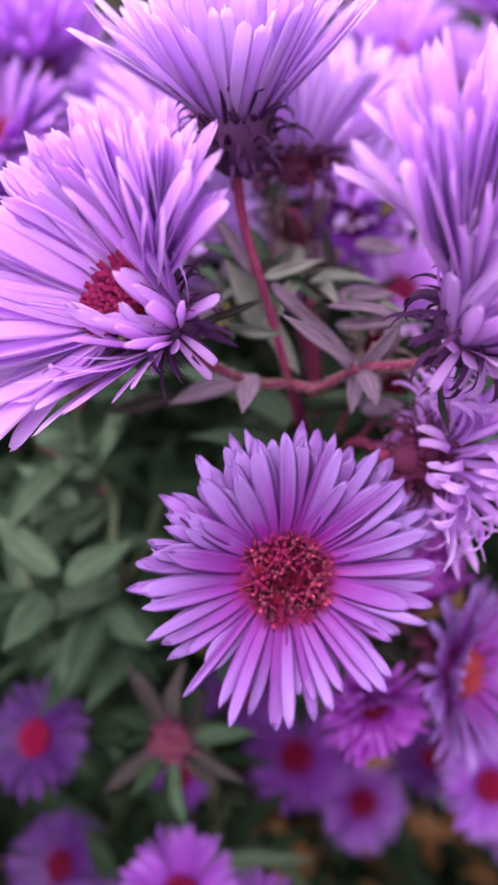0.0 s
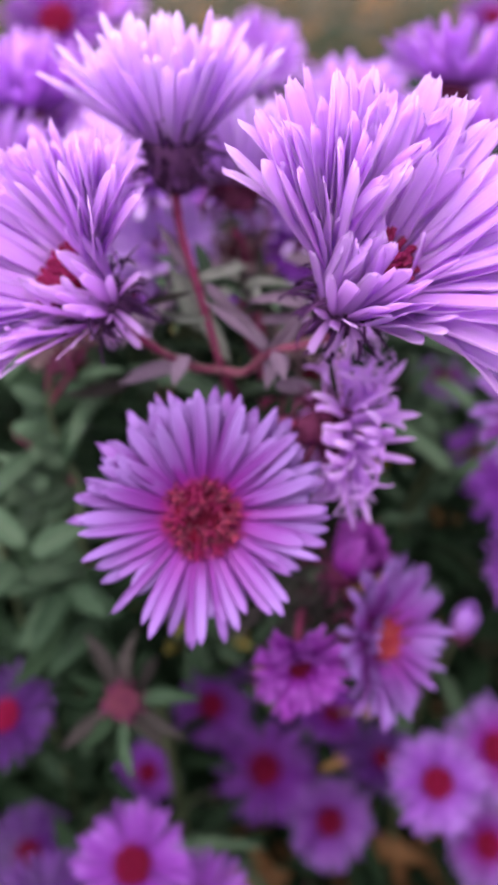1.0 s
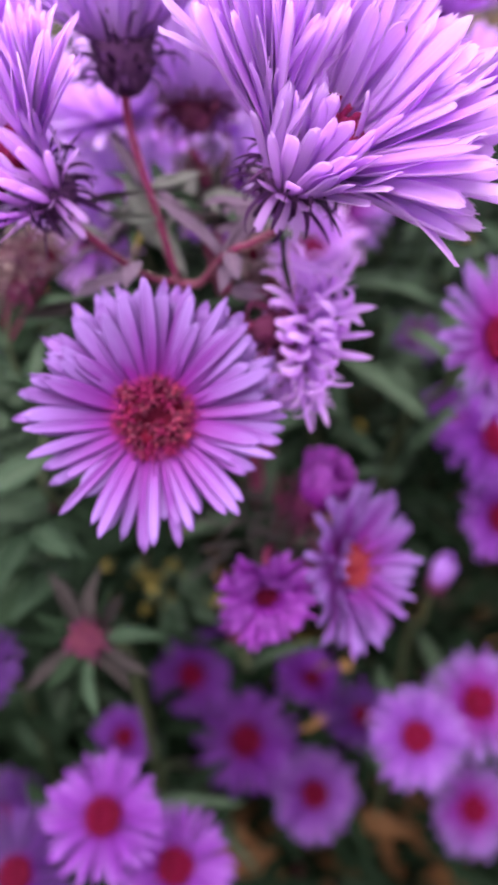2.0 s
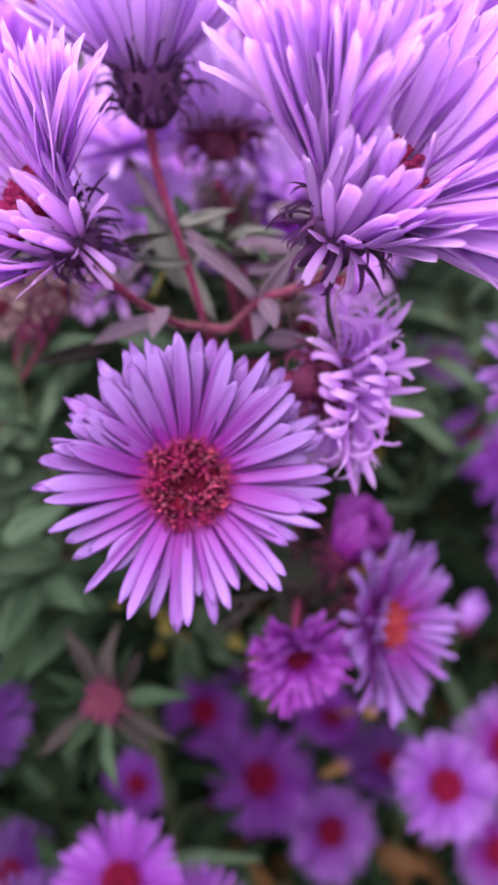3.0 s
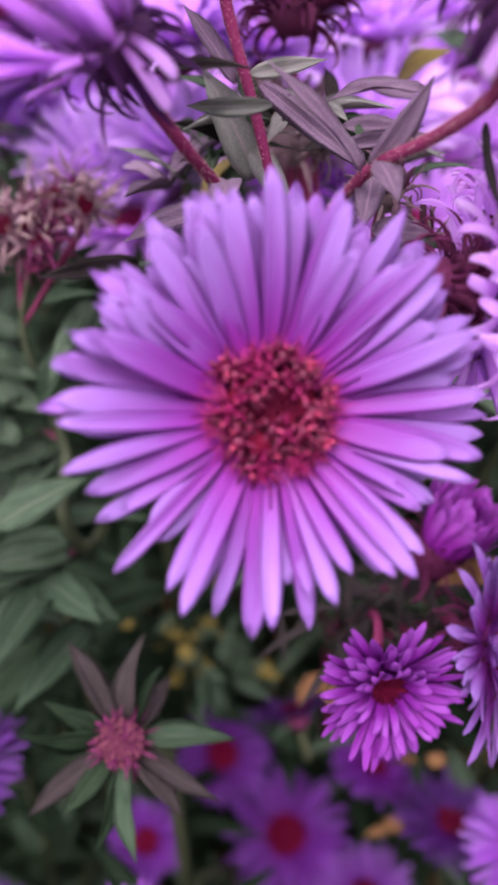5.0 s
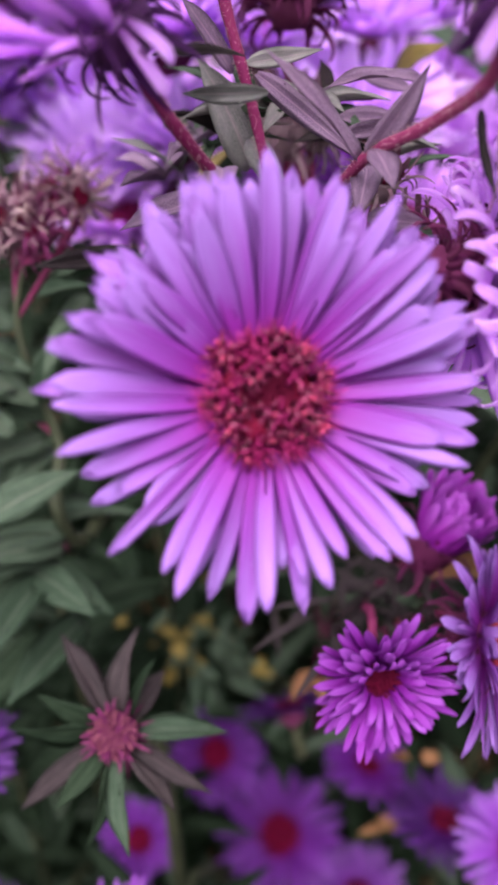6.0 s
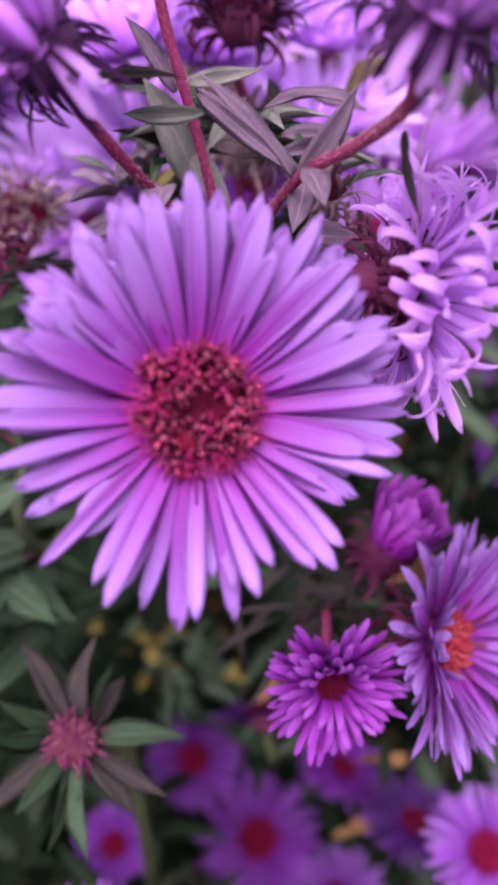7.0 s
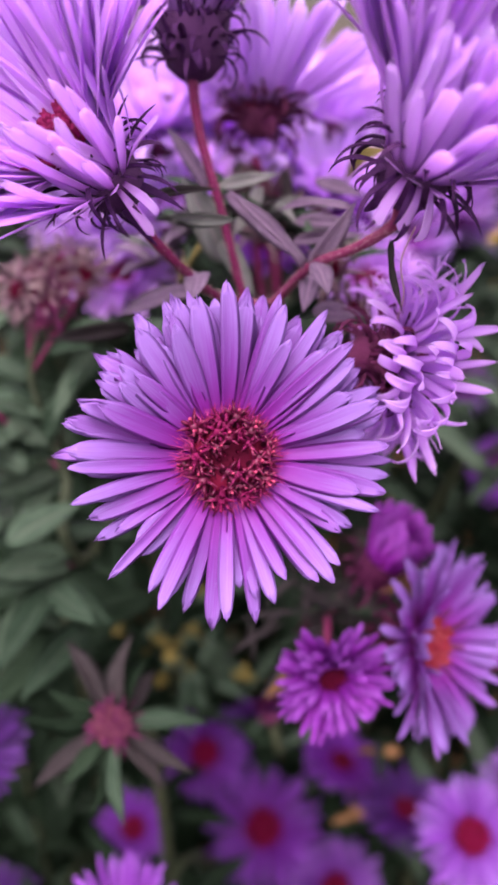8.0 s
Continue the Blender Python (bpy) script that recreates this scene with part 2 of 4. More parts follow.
# ---- mesh makers ----
def strip(name, rows_n, cols, shape, thick):
    """A thin closed sheet over u (across, -1 to 1) and v (along, 0 to 1): shape(u, v) gives its place. With UVs."""
    top = [[Vector(shape(-1 + 2 * j / cols, i / rows_n)) for j in range(cols + 1)] for i in range(rows_n + 1)]
    verts, uvs = [], []
    for lower in (0, 1):
        for i in range(rows_n + 1):
            for j in range(cols + 1):
                a = top[min(i + 1, rows_n)][j] - top[max(i - 1, 0)][j]
                b = top[i][min(j + 1, cols)] - top[i][max(j - 1, 0)]
                nrm = b.cross(a)
                nrm = nrm.normalized() if nrm.length > 1e-9 else Vector((0, 0, 1))
                edge = 0.35 if j in (0, cols) or i in (0, rows_n) else 1.0
                verts.append(top[i][j] + nrm * thick * edge * (-0.5 if lower else 0.5))
                uvs.append((j / cols, i / rows_n))
    k, w = (rows_n + 1) * (cols + 1), cols + 1
    faces = []
    for i in range(rows_n):
        for j in range(cols):
            q = (i * w + j, i * w + j + 1, (i + 1) * w + j + 1, (i + 1) * w + j)
            faces.append(q)
            faces.append(tuple(k + x for x in reversed(q)))
    rim = [j for j in range(cols + 1)] + [i * w + cols for i in range(1, rows_n + 1)] + [rows_n * w + j for j in range(cols - 1, -1, -1)] + [i * w for i in range(rows_n - 1, 0, -1)]
    for a, b in zip(rim, rim[1:] + rim[:1]):
        faces.append((b, a, a + k, b + k))
    me = bpy.data.meshes.new(name)
    me.from_pydata(verts, [], faces)
    layer = me.uv_layers.new(name="UVMap")
    for lp in me.loops:
        layer.data[lp.index].uv = uvs[lp.vertex_index]
    # the thin rim stays flat, so that the sheet's faces shade right up to it
    me.polygons.foreach_set("use_smooth", [i < 2 * rows_n * cols for i in range(len(faces))])
    return me


def bent(v, bend, power):
    """Along a line of length 1 that turns by bend (radians) in all, more towards its end for a higher power."""
    y = z = 0.0
    steps = 12
    for i in range(steps):
        s = v * (i + 0.5) / steps
        y += math.cos(bend * s ** power) * v / steps
        z += math.sin(bend * s ** power) * v / steps
    a = bend * v ** power
    return y, z, a


PETALS = {}
BENDS = (-220, -150, -90, -50, -25, -10, 0, 12, 25, 45, 75, 110, 160)


def petal_mesh(bend, variant, mat):
    """A ray floret one unit long and one wide at most, base at the origin, along +y, upper face +z: narrow at the foot,
    widest past the middle, with two shallow furrows and a tip of two or three small teeth; variants from 12 on are blunt."""
    bend = min(BENDS, key=lambda b: abs(b - bend))
    key = (bend, variant % 24, mat.name)
    if key not in PETALS:
        r = random.Random(hash((bend, variant % 24)) % 10007)
        sway, lean, hollow, twist = r.uniform(-0.45, 0.45), r.uniform(-0.5, 0.5), r.uniform(-0.012, 0.030), r.uniform(-0.10, 0.10)
        blunt, notch, widest, tip_curl = r.uniform(0.52, 0.76), r.uniform(0.004, 0.026), r.uniform(0.50, 0.7), r.uniform(-0.5, 0.35)
        power = 1.0 if abs(bend) < 60 else 2.6
        end = r.uniform(0.10, 0.30)
        if variant % 24 >= 12:
            blunt, end = r.uniform(0.74, 0.90), r.uniform(0.25, 0.5)

        def shape(u, v):
            wide = 0.48 + 0.52 * math.sin(min(1.0, v / widest) * math.pi / 2)
            if v > blunt:
                wide *= end + (1 - end) * max(0.0, 1 - ((v - blunt) / (1.0 - blunt)) ** 2) ** 0.72
            y, z, a = bent(v, radians(bend), power)
            a += tip_curl * v ** 5
            z += tip_curl * 0.06 * v ** 6
            x = u * 0.5 * wide
            up = (abs(u) ** 1.8 * hollow + 0.0045 * math.cos(u * 3 * math.pi) * (1 - 0.5 * v)) * wide + twist * x * v * 0.16
            if v > 0.97:
                y += notch * math.cos(u * (2 if lean > 0 else 3) * math.pi) * (1 - 0.5 * abs(u)) - 0.02 * abs(u) + 0.012 * lean * u
            return (x + sway * v * v, y - math.sin(a) * up, z + math.cos(a) * up)
        me = strip("ray_petal", 11 if abs(bend) < 60 else 18, 6, shape, 0.004)
        me.materials.append(mat)
        PETALS[key] = me
    return PETALS[key]


LEAVES = {}


def leaf_mesh(droop, variant, mat, rows_n=10):
    """A lance-shaped leaf one unit long and one wide, folded along its rib."""
    key = (round(droop / 15), variant % 4, mat.name, rows_n)
    if key not in LEAVES:
        r = random.Random(hash((round(droop / 15), variant % 4)) % 9973)
        fold, wave, sway = r.uniform(0.15, 0.5), r.uniform(0.02, 0.08), r.uniform(-0.12, 0.12)

        def shape(u, v):
            wide = max(0.03, math.sin(math.pi * min(1.0, v ** 0.75 * 0.97 + 0.06)) ** 0.8)
            y, z, a = bent(v, radians(-droop), 1.0)
            up = (abs(u) * fold * 0.26 + wave * math.sin(v * 9 + u * 2) * abs(u) * 0.5) * wide
            return (u * 0.5 * wide + sway * v * v * 2.5, y - math.sin(a) * up, z + math.cos(a) * up)
        me = strip("leaf", rows_n, 4, shape, 0.012)
        me.materials.append(mat)
        LEAVES[key] = me
    return LEAVES[key]


def lathe(bm, profile, sides, wob=0.0):
    """Adds a body of revolution about z to bm from (radius, height) pairs."""
    rings = []
    for r, z in profile:
        rings.append([bm.verts.new((r * (1 + random.uniform(-wob, wob)) * math.cos(2 * math.pi * k / sides), r * (1 + random.uniform(-wob, wob)) * math.sin(2 * math.pi * k / sides), z)) for k in range(sides)])
    for a, b in zip(rings, rings[1:]):
        for k in range(sides):
            bm.faces.new((a[k], a[(k + 1) % sides], b[(k + 1) % sides], b[k]))
    bm.faces.new(list(reversed(rings[0])))
    bm.faces.new(rings[-1])


def mesh_of(bm, name, mat):
    me = bpy.data.meshes.new(name)
    for f in bm.faces:
        f.smooth = True
    bm.to_mesh(me)
    bm.free()
    me.materials.append(mat)
    return me


def part(name, me, parent, m=None, label=""):
    """Links a mesh as one part under a thing, at the pose m in the thing's own frame."""
    ob = new(name, me)
    ob.parent = parent
    if m is not None:
        ob.matrix_basis = m
    return tagged(ob, label)


def spline(points, per=6):
    """A smooth line through the points."""
    p = [Vector(q) for q in points]
    p = [2 * p[0] - p[1]] + p + [2 * p[-1] - p[-2]]
    out = []
    for i in range(1, len(p) - 2):
        for k in range(per):
            s = k / per
            out.append(0.5 * (2 * p[i] + (p[i + 1] - p[i - 1]) * s + (2 * p[i - 1] - 5 * p[i] + 4 * p[i + 1] - p[i + 2]) * s * s + (3 * p[i] - p[i - 1] - 3 * p[i + 1] + p[i + 2]) * s ** 3))
    out.append(p[-2])
    return out


def tube(name, points, r0, r1, mat, sides=8, per=6):
    """A stem along the points, tapering, with slight knots."""
    line = spline(points, per)
    bm = bmesh.new()
    rings = []
    for i, q in enumerate(line):
        d = (line[min(i + 1, len(line) - 1)] - line[max(i - 1, 0)]).normalized()
        a = d.orthogonal().normalized() if i == 0 else (a - d * a.dot(d)).normalized()
        b = d.cross(a)
        r = (r0 + (r1 - r0) * i / (len(line) - 1)) * (1 + 0.06 * math.sin(i * 2.1))
        rings.append([bm.verts.new(q + r * (math.cos(2 * math.pi * k / sides) * a + math.sin(2 * math.pi * k / sides) * b)) for k in range(sides)])
    for a1, b1 in zip(rings, rings[1:]):
        for k in range(sides):
            bm.faces.new((a1[k], a1[(k + 1) % sides], b1[(k + 1) % sides], b1[k]))
    bm.faces.new(list(reversed(rings[0])))
    bm.faces.new(rings[-1])
    return mesh_of(bm, name, mat)


def frame_of(centre, axis):
    """The pose of a head at centre whose axis is its z, its x near the world's x."""
    z = Vector(axis).normalized()
    x = (Vector((1, 0.1, 0)) - z * Vector((1, 0.1, 0)).dot(z)).normalized()
    y = z.cross(x)
    m = Matrix((x, y, z)).transposed().to_4x4()
    m.translation = Vector(centre)
    return m


# tiny pieces of a head, one unit tall
def floret_mesh(mat, open_by, seed):
    bm = bmesh.new()
    r = random.Random(seed)
    lathe(bm, [(0.10, 0.0), (0.13, 0.45), (0.17, 0.68), (0.10, 0.80)], 6)
    if open_by:
        for k in range(5):
            a = 2 * math.pi * k / 5 + r.uniform(-0.2, 0.2)
            c, s = math.cos(a), math.sin(a)
            base, tip = 0.15, 0.15 + 0.36 * open_by
            q = [bm.verts.new(v) for v in ((c * base - s * 0.11, s * base + c * 0.11, 0.66), (c * base + s * 0.11, s * base - c * 0.11, 0.66), (c * tip, s * tip, 0.92), (c * base * 0.6, s * base * 0.6, 0.74))]
            bm.faces.new((q[0], q[1], q[2]))
            bm.faces.new((q[1], q[3], q[2]))
            bm.faces.new((q[3], q[0], q[2]))
            bm.faces.new((q[0], q[3], q[1]))
        lathe(bm, [(0.05, 0.7), (0.045, 1.02), (0.07, 1.1), (0.02, 1.16)], 5)
    else:
        lathe(bm, [(0.15, 0.66), (0.16, 0.78), (0.10, 0.92), (0.02, 0.97)], 6)
    return mesh_of(bm, "floret", mat)


def bract_mesh(mat, curl, name="bract"):
    def shape(u, v):
        wide = (0.10 * (1 - v) ** 0.6 + 0.010) * (0.8 + 0.6 * math.sin(math.pi * v))
        y, z, a = bent(v, radians(curl), 1.3)
        up = abs(u) ** 2 * wide * 0.3
        return (u * wide * 0.5, y - math.sin(a) * up, z + math.cos(a) * up)
    me = strip(name, 8, 2, shape, 0.03)
    me.materials.append(mat)
    return me


def disc_mesh(mat, floret_mat, n, seed, name="flower_disc"):
    """A whole disc of unit radius: a dome set with joined florets, closed in the middle and open outside."""
    r = random.Random(seed)
    bm = bmesh.new()
    lathe(bm, [(0.70, -0.18), (0.90, -0.02), (0.8, 0.16), (0.5, 0.22), (0.1, 0.20)], 18)
    for f in bm.faces:
        f.material_index = 0
    for k in range(n):
        q = math.sqrt((k + 0.5) / n)
        a = k * 2.39996 + r.uniform(-0.15, 0.15)
        h = r.uniform(0.22, 0.32) * (0.75 + 0.5 * q)
        w = 0.13
        c = Vector((q * 0.9 * math.cos(a), q * 0.9 * math.sin(a), 0.18 - 0.12 * q * q))
        lean_out = Vector((math.cos(a), math.sin(a), 0)) * 0.5 * q * h
        ring = [bm.verts.new(c + Vector((w * 0.45 * math.cos(t), w * 0.45 * math.sin(t), 0))) for t in (0, 1.26, 2.51, 3.77, 5.03)]
        mid = [bm.verts.new(c + lean_out + Vector((w * 0.7 * math.cos(t), w * 0.7 * math.sin(t), h))) for t in (0, 1.26, 2.51, 3.77, 5.03)]
        tip = bm.verts.new(c + lean_out * 1.1 + Vector((0, 0, h * (1.25 if q < 0.6 else 0.9))))
        for i in range(5):
            f = bm.faces.new((ring[i], ring[(i + 1) % 5], mid[(i + 1) % 5], mid[i]))
            g = bm.faces.new((mid[i], mid[(i + 1) % 5], tip))
            f.material_index = g.material_index = 1
    me = mesh_of(bm, name, mat)
    me.materials.append(floret_mat)
    return me


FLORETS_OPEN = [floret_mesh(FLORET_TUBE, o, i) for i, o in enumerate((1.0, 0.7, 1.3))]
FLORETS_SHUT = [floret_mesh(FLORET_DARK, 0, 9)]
FLORETS_PINK = [floret_mesh(FLORET_PINK, o, 20 + i) for i, o in enumerate((0.8, 1.4))]
BRACTS = [bract_mesh(BRACT, c) for c in (-30, -90, -150, -220)]
BRACTS_RED = [bract_mesh(BRACT_RED, c) for c in (-30, -90, -150, -220)]
BRACTS_DUSTY = [bract_mesh(DUSTY, c) for c in (-30, -90, -150, -220)]
DISCS = {"red": disc_mesh(CRIMSON, FLORET_RED, 90, 3), "orange": disc_mesh(CRIMSON, FLORET_ORANGE, 70, 4), "dark": disc_mesh(FLORET_DARK, FLORET_DARK, 60, 5), "bud": disc_mesh(BRACT_RED, BUD_PINK, 70, 8), "pink": disc_mesh(CRIMSON, FLORET_PINK, 90, 6)}


def cup_mesh(mat, name="involucre"):
    """The green-purple cup under a head, of unit radius, hanging down from z = 0."""
    bm = bmesh.new()
    lathe(bm, [(0.12, -1.70), (0.42, -1.60), (0.76, -1.28), (0.93, -0.7), (1.0, 0.0), (0.90, 0.14)], 14, 0.03)
    return mesh_of(bm, name, mat)


def bracted_cup(mat, seed):
    """The same cup with its bracts joined on, for heads far off."""
    r = random.Random(seed)
    bm = bmesh.new()
    lathe(bm, [(0.10, -1.25), (0.45, -1.12), (0.78, -0.8), (0.92, -0.35), (0.86, 0.02)], 10, 0.03)
    for k in range(22):
        a, z = 2 * math.pi * k / 22, r.uniform(-0.9, -0.25)
        o = Vector((math.cos(a), math.sin(a), 0))
        s = Vector((-math.sin(a), math.cos(a), 0)) * 0.10
        b, e = o * 0.85 + Vector((0, 0, z)), o * r.uniform(1.2, 1.6) + Vector((0, 0, z + r.uniform(-0.3, 0.4)))
        q = [bm.verts.new(v) for v in (b - s, b + s, e, b + Vector((0, 0, -0.08)))]
        bm.faces.new((q[0], q[1], q[2]))
        bm.faces.new((q[1], q[3], q[2]))
        bm.faces.new((q[3], q[0], q[2]))
    return mesh_of(bm, "involucre", mat)


CUPS = {"dusty": cup_mesh(DUSTY), "purple": cup_mesh(BRACT), "wine": cup_mesh(BRACT_RED), "far": bracted_cup(BRACT_RED, 2)}


def petal_at(head, azimuth, elev, length, width, bend, root, rise, mat, variant, roll=0.0):
    m = pose(0, 0, rise, 0, 0, azimuth - 90) @ pose(0, root, 0, elev, roll, 0) @ Matrix.Diagonal((width, length, length, 1))
    return part("ray_petal", petal_mesh(bend, variant, mat), head, m)


def head(centre, axis, disc_r, rings, mat, label, seed, disc="red", cup="purple", tilt=(0, 0), fold=0, short=0.0, bracts=0, bract_len=1.5, drop=0.12, deep=1.0, florets=False, group="aster flowers", jitter=1.0, bends=(), bract_up=0, root=0.88, cup_r=1.0, listed=(), blunt=False):
    """One aster flower: rings of (count, elevation, length, width, bend, first and last azimuth, own drop) round a disc. tilt: degrees of
    elevation added towards an azimuth; fold: elevation added along that line and taken off across it; short: the share by
    which petals are shorter on the tilted side; drop: how far under the disc they sit; deep: the depth of the cup; bends: further bends to choose from; listed: single petals as (azimuth, length in mm); blunt: round-tipped petals. Returns the Empty at its centre, z along the axis."""
    r = random.Random(seed)
    thing = new("aster_flower")
    thing.empty_display_size = 0.005
    thing.matrix_basis = frame_of(centre, axis)
    tagged(thing, label, "flower", group)
    if florets:
        bm = bmesh.new()
        lathe(bm, [(disc_r * a, disc_r * b) for a, b in ((0.9, -0.3), (0.93, -0.1), (0.8, 0.06), (0.5, 0.10), (0.1, 0.06))], 20)
        for f in bm.faces:
            mid = f.calc_center_median()
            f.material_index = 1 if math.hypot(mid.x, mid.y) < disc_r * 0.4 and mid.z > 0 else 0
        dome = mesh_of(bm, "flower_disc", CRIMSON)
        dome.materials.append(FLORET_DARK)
        base = part("flower_disc", dome, thing)
        n = 54
        for k in range(n):
            q = math.sqrt((k + 0.5) / n)
            a = k * 2.39996 + r.uniform(-0.2, 0.2)
            rad = disc_r * 0.96 * q
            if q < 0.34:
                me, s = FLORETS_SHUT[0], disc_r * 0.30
            elif q < 0.9:
                me, s = r.choice(FLORETS_OPEN if r.random() < 0.65 else FLORETS_PINK), disc_r * r.uniform(0.52, 0.76)
            else:
                me, s = r.choice(FLORETS_PINK), disc_r * r.uniform(0.38, 0.60)
            m = pose(rad * math.cos(a), rad * math.sin(a), disc_r * (0.06 - 0.14 * q * q), 0, 0, math.degrees(a) - 90) @ pose(0, 0, 0, -34 * q + r.uniform(-22, 22), r.uniform(-24, 24), r.uniform(0, 70)) @ Matrix.Scale(s, 4)
            part("floret", me, base, m)
        bm = bmesh.new()
        for k in range(900):
            a, q = r.uniform(0, 2 * math.pi), r.uniform(0.84, 1.22)
            out, up = Vector((math.cos(a + r.uniform(-0.4, 0.4)), math.sin(a + r.uniform(-0.4, 0.4)), 0)), Vector((0, 0, 1))
            at = Vector((math.cos(a), math.sin(a), 0)) * disc_r * q + up * disc_r * r.uniform(-0.15, 0.1)
            tip = at + (out * r.uniform(0.3, 0.9) + up * r.uniform(0.5, 1.0)).normalized() * disc_r * r.uniform(0.22, 0.58)
            s = out.cross(up) * disc_r * 0.014
            v = [bm.verts.new(c) for c in (at - s, at + s, at - up * disc_r * 0.03, tip)]
            for f in ((0, 1, 3), (1, 2, 3), (2, 0, 3)):
                bm.faces.new([v[i] for i in f])
        part("fringe", mesh_of(bm, "fringe", FRINGE), base, None, "crimson hair-fine fringe round the disc")
    else:
        part("flower_disc", DISCS[disc], thing, pose(0, 0, -disc_r * 0.1, 0, 0, r.uniform(0, 360)) @ Matrix.Scale(disc_r, 4))
    for az, length in listed:
        high = 25 < az < 155
        petal_at(thing, az, (36 if high else 23) + r.gauss(0, 2.5), length * 0.001, r.uniform(0.0021, 0.0029) - 0.0003 * (az < -20), r.choice((-25, -25, -50)) if high else r.choice((-10, -10, -25, 0)), disc_r * root, -disc_r * drop, mat, r.randrange(12), r.uniform(-12, 12))
    for layer, (count, elev, length, width, bend, *limits) in enumerate(rings):
        az0, az1, *own = limits or (0, 360)
        low = own[0] if own else drop
        for k in range(count):
            az = az0 + (az1 - az0) * (k + 0.5 * (layer % 2) + r.uniform(-0.27, 0.27)) / count
            lift = tilt[0] * math.cos(radians(az - tilt[1])) + fold * math.cos(2 * radians(az - tilt[1]))
            less = 1 - short * max(0.0, math.cos(radians(az - tilt[1])))
            petal_at(thing, az, elev + lift + r.gauss(0, 2.2) * jitter, length * less * r.uniform(0.80, 1.07), width * r.uniform(0.8, 1.15), (r.choice(bends) if bends else bend) + r.gauss(0, 9) * jitter,
                     disc_r * root, -disc_r * (low + 0.06 * layer), mat, r.randrange(12) + (12 if blunt and r.random() < 0.8 else 0), r.uniform(-11, 11) * jitter)
    part("involucre", CUPS[cup], thing, pose(0, 0, -disc_r * (drop + 0.1), 0, 0, r.uniform(0, 360)) @ Matrix.Diagonal((disc_r * cup_r, disc_r * cup_r, disc_r * deep, 1)))
    if drop > 0.7:
        bm = bmesh.new()
        lathe(bm, [(disc_r * a, disc_r * b) for a, b in ((root * 0.8, -drop - 0.1), (0.6, -drop * 0.5), (0.85, -0.2))], 14)
        part("receptacle", mesh_of(bm, "receptacle", BRACT), thing)
    pool = {"wine": BRACTS_RED, "dusty": BRACTS_DUSTY}.get(cup, BRACTS)
    for k in range(bracts):
        tier = k % 3
        az = 360 * k / bracts + r.uniform(-6, 6)
        flat = bract_up and k % 2
        m = pose(0, 0, -disc_r * (drop + 0.16 * deep + 0.5 * tier * deep), 0, 0, az) @ pose(0, disc_r * cup_r * (0.98, 0.94, 0.80)[tier], 0, r.uniform(20, 70) - 32 * tier + bract_up + (75 if flat else 0) * (0.5 + 0.3 * tier), r.uniform(-20, 20), 0) @ Matrix.Scale(disc_r * bract_len * r.uniform(0.7, 1.15), 4) @ Matrix.Diagonal((1.9 if flat else 1, 1, 1, 1))
        part("bract", r.choice(pool[:3] if drop > 0.7 else pool), thing, m)
    return thing


def stem_to(thing, points, r0, r1, mat, first=-1.7, disc_r=0.006, per=6):
    """A stem from under a head through points of the world, as a part of the head."""
    inv = thing.matrix_basis.inverted()
    start = [Vector((0, 0, first * disc_r))]
    return part("stem", tube("stem", start + [inv @ Vector(p) for p in points], r0, r1, mat, 8, per), thing)


def leaf_between(parent, base, tip, width, mat, droop=25, roll=0, variant=0, up=(0, 0, 1)):
    """A leaf from base to tip (in the world) under a thing."""
    base, tip = Vector(base), Vector(tip)
    y = (tip - base)
    length = y.length
    y = y.normalized()
    z = Vector(up)
    z = (z - y * z.dot(y)).normalized()
    x = y.cross(z)
    m = Matrix((x, y, z)).transposed().to_4x4()
    m.translation = base
    ya, za, _ = bent(1.0, radians(-droop), 1.0)
    m = parent.matrix_basis.inverted() @ m @ pose(0, 0, 0, math.degrees(-math.atan2(za, ya)), 0, 0) @ pose(0, 0, 0, 0, roll, 0) @ Matrix.Diagonal((width, length / math.hypot(ya, za), length / math.hypot(ya, za), 1))
    return part("leaf", leaf_mesh(droop, variant, mat), parent, m)


def leafy(thing, line, r, count, length, width, mats, spread=1.0, start=0.0):
    """Leaves set spirally along a line of the world, under a thing."""
    pts = spline(line, 8)
    for k in range(count):
        f = start + (1 - start) * (k + r.random() * 0.7) / count
        q = pts[min(int(f * (len(pts) - 1)), len(pts) - 1)]
        a = k * 2.4 + r.uniform(-0.5, 0.5)
        ln = length * r.uniform(0.7, 1.15)
        d = Vector((math.cos(a), math.sin(a), r.uniform(-0.1, 0.6) * spread)).normalized()
        leaf_between(thing, q, q + d * ln, width * r.uniform(0.8, 1.2), r.choice(mats), r.uniform(10, 60), r.uniform(-25, 25), r.randrange(4))


# ---- the ground ----
def ground_height(x, y):
    return 0.03 * noise.noise(Vector((x * 2, y * 2, 0))) + 0.008 * noise.noise(Vector((x * 14, y * 14, 3)))


def grid_sheet(name, xs, ys, mat):
    verts = [(x, y, ground_height(x, y) if abs(x) < 6 and abs(y) < 8 else 0.0) for y in ys for x in xs]
    w = len(xs)
    faces = [(j * w + i, j * w + i + 1, (j + 1) * w + i + 1, (j + 1) * w + i) for j in range(len(ys) - 1) for i in range(w - 1)]
    me = bpy.data.meshes.new(name)
    me.from_pydata(verts, [], faces)
    me.polygons.foreach_set("use_smooth", [True] * len(faces))
    me.materials.append(mat)
    return new(name, me)


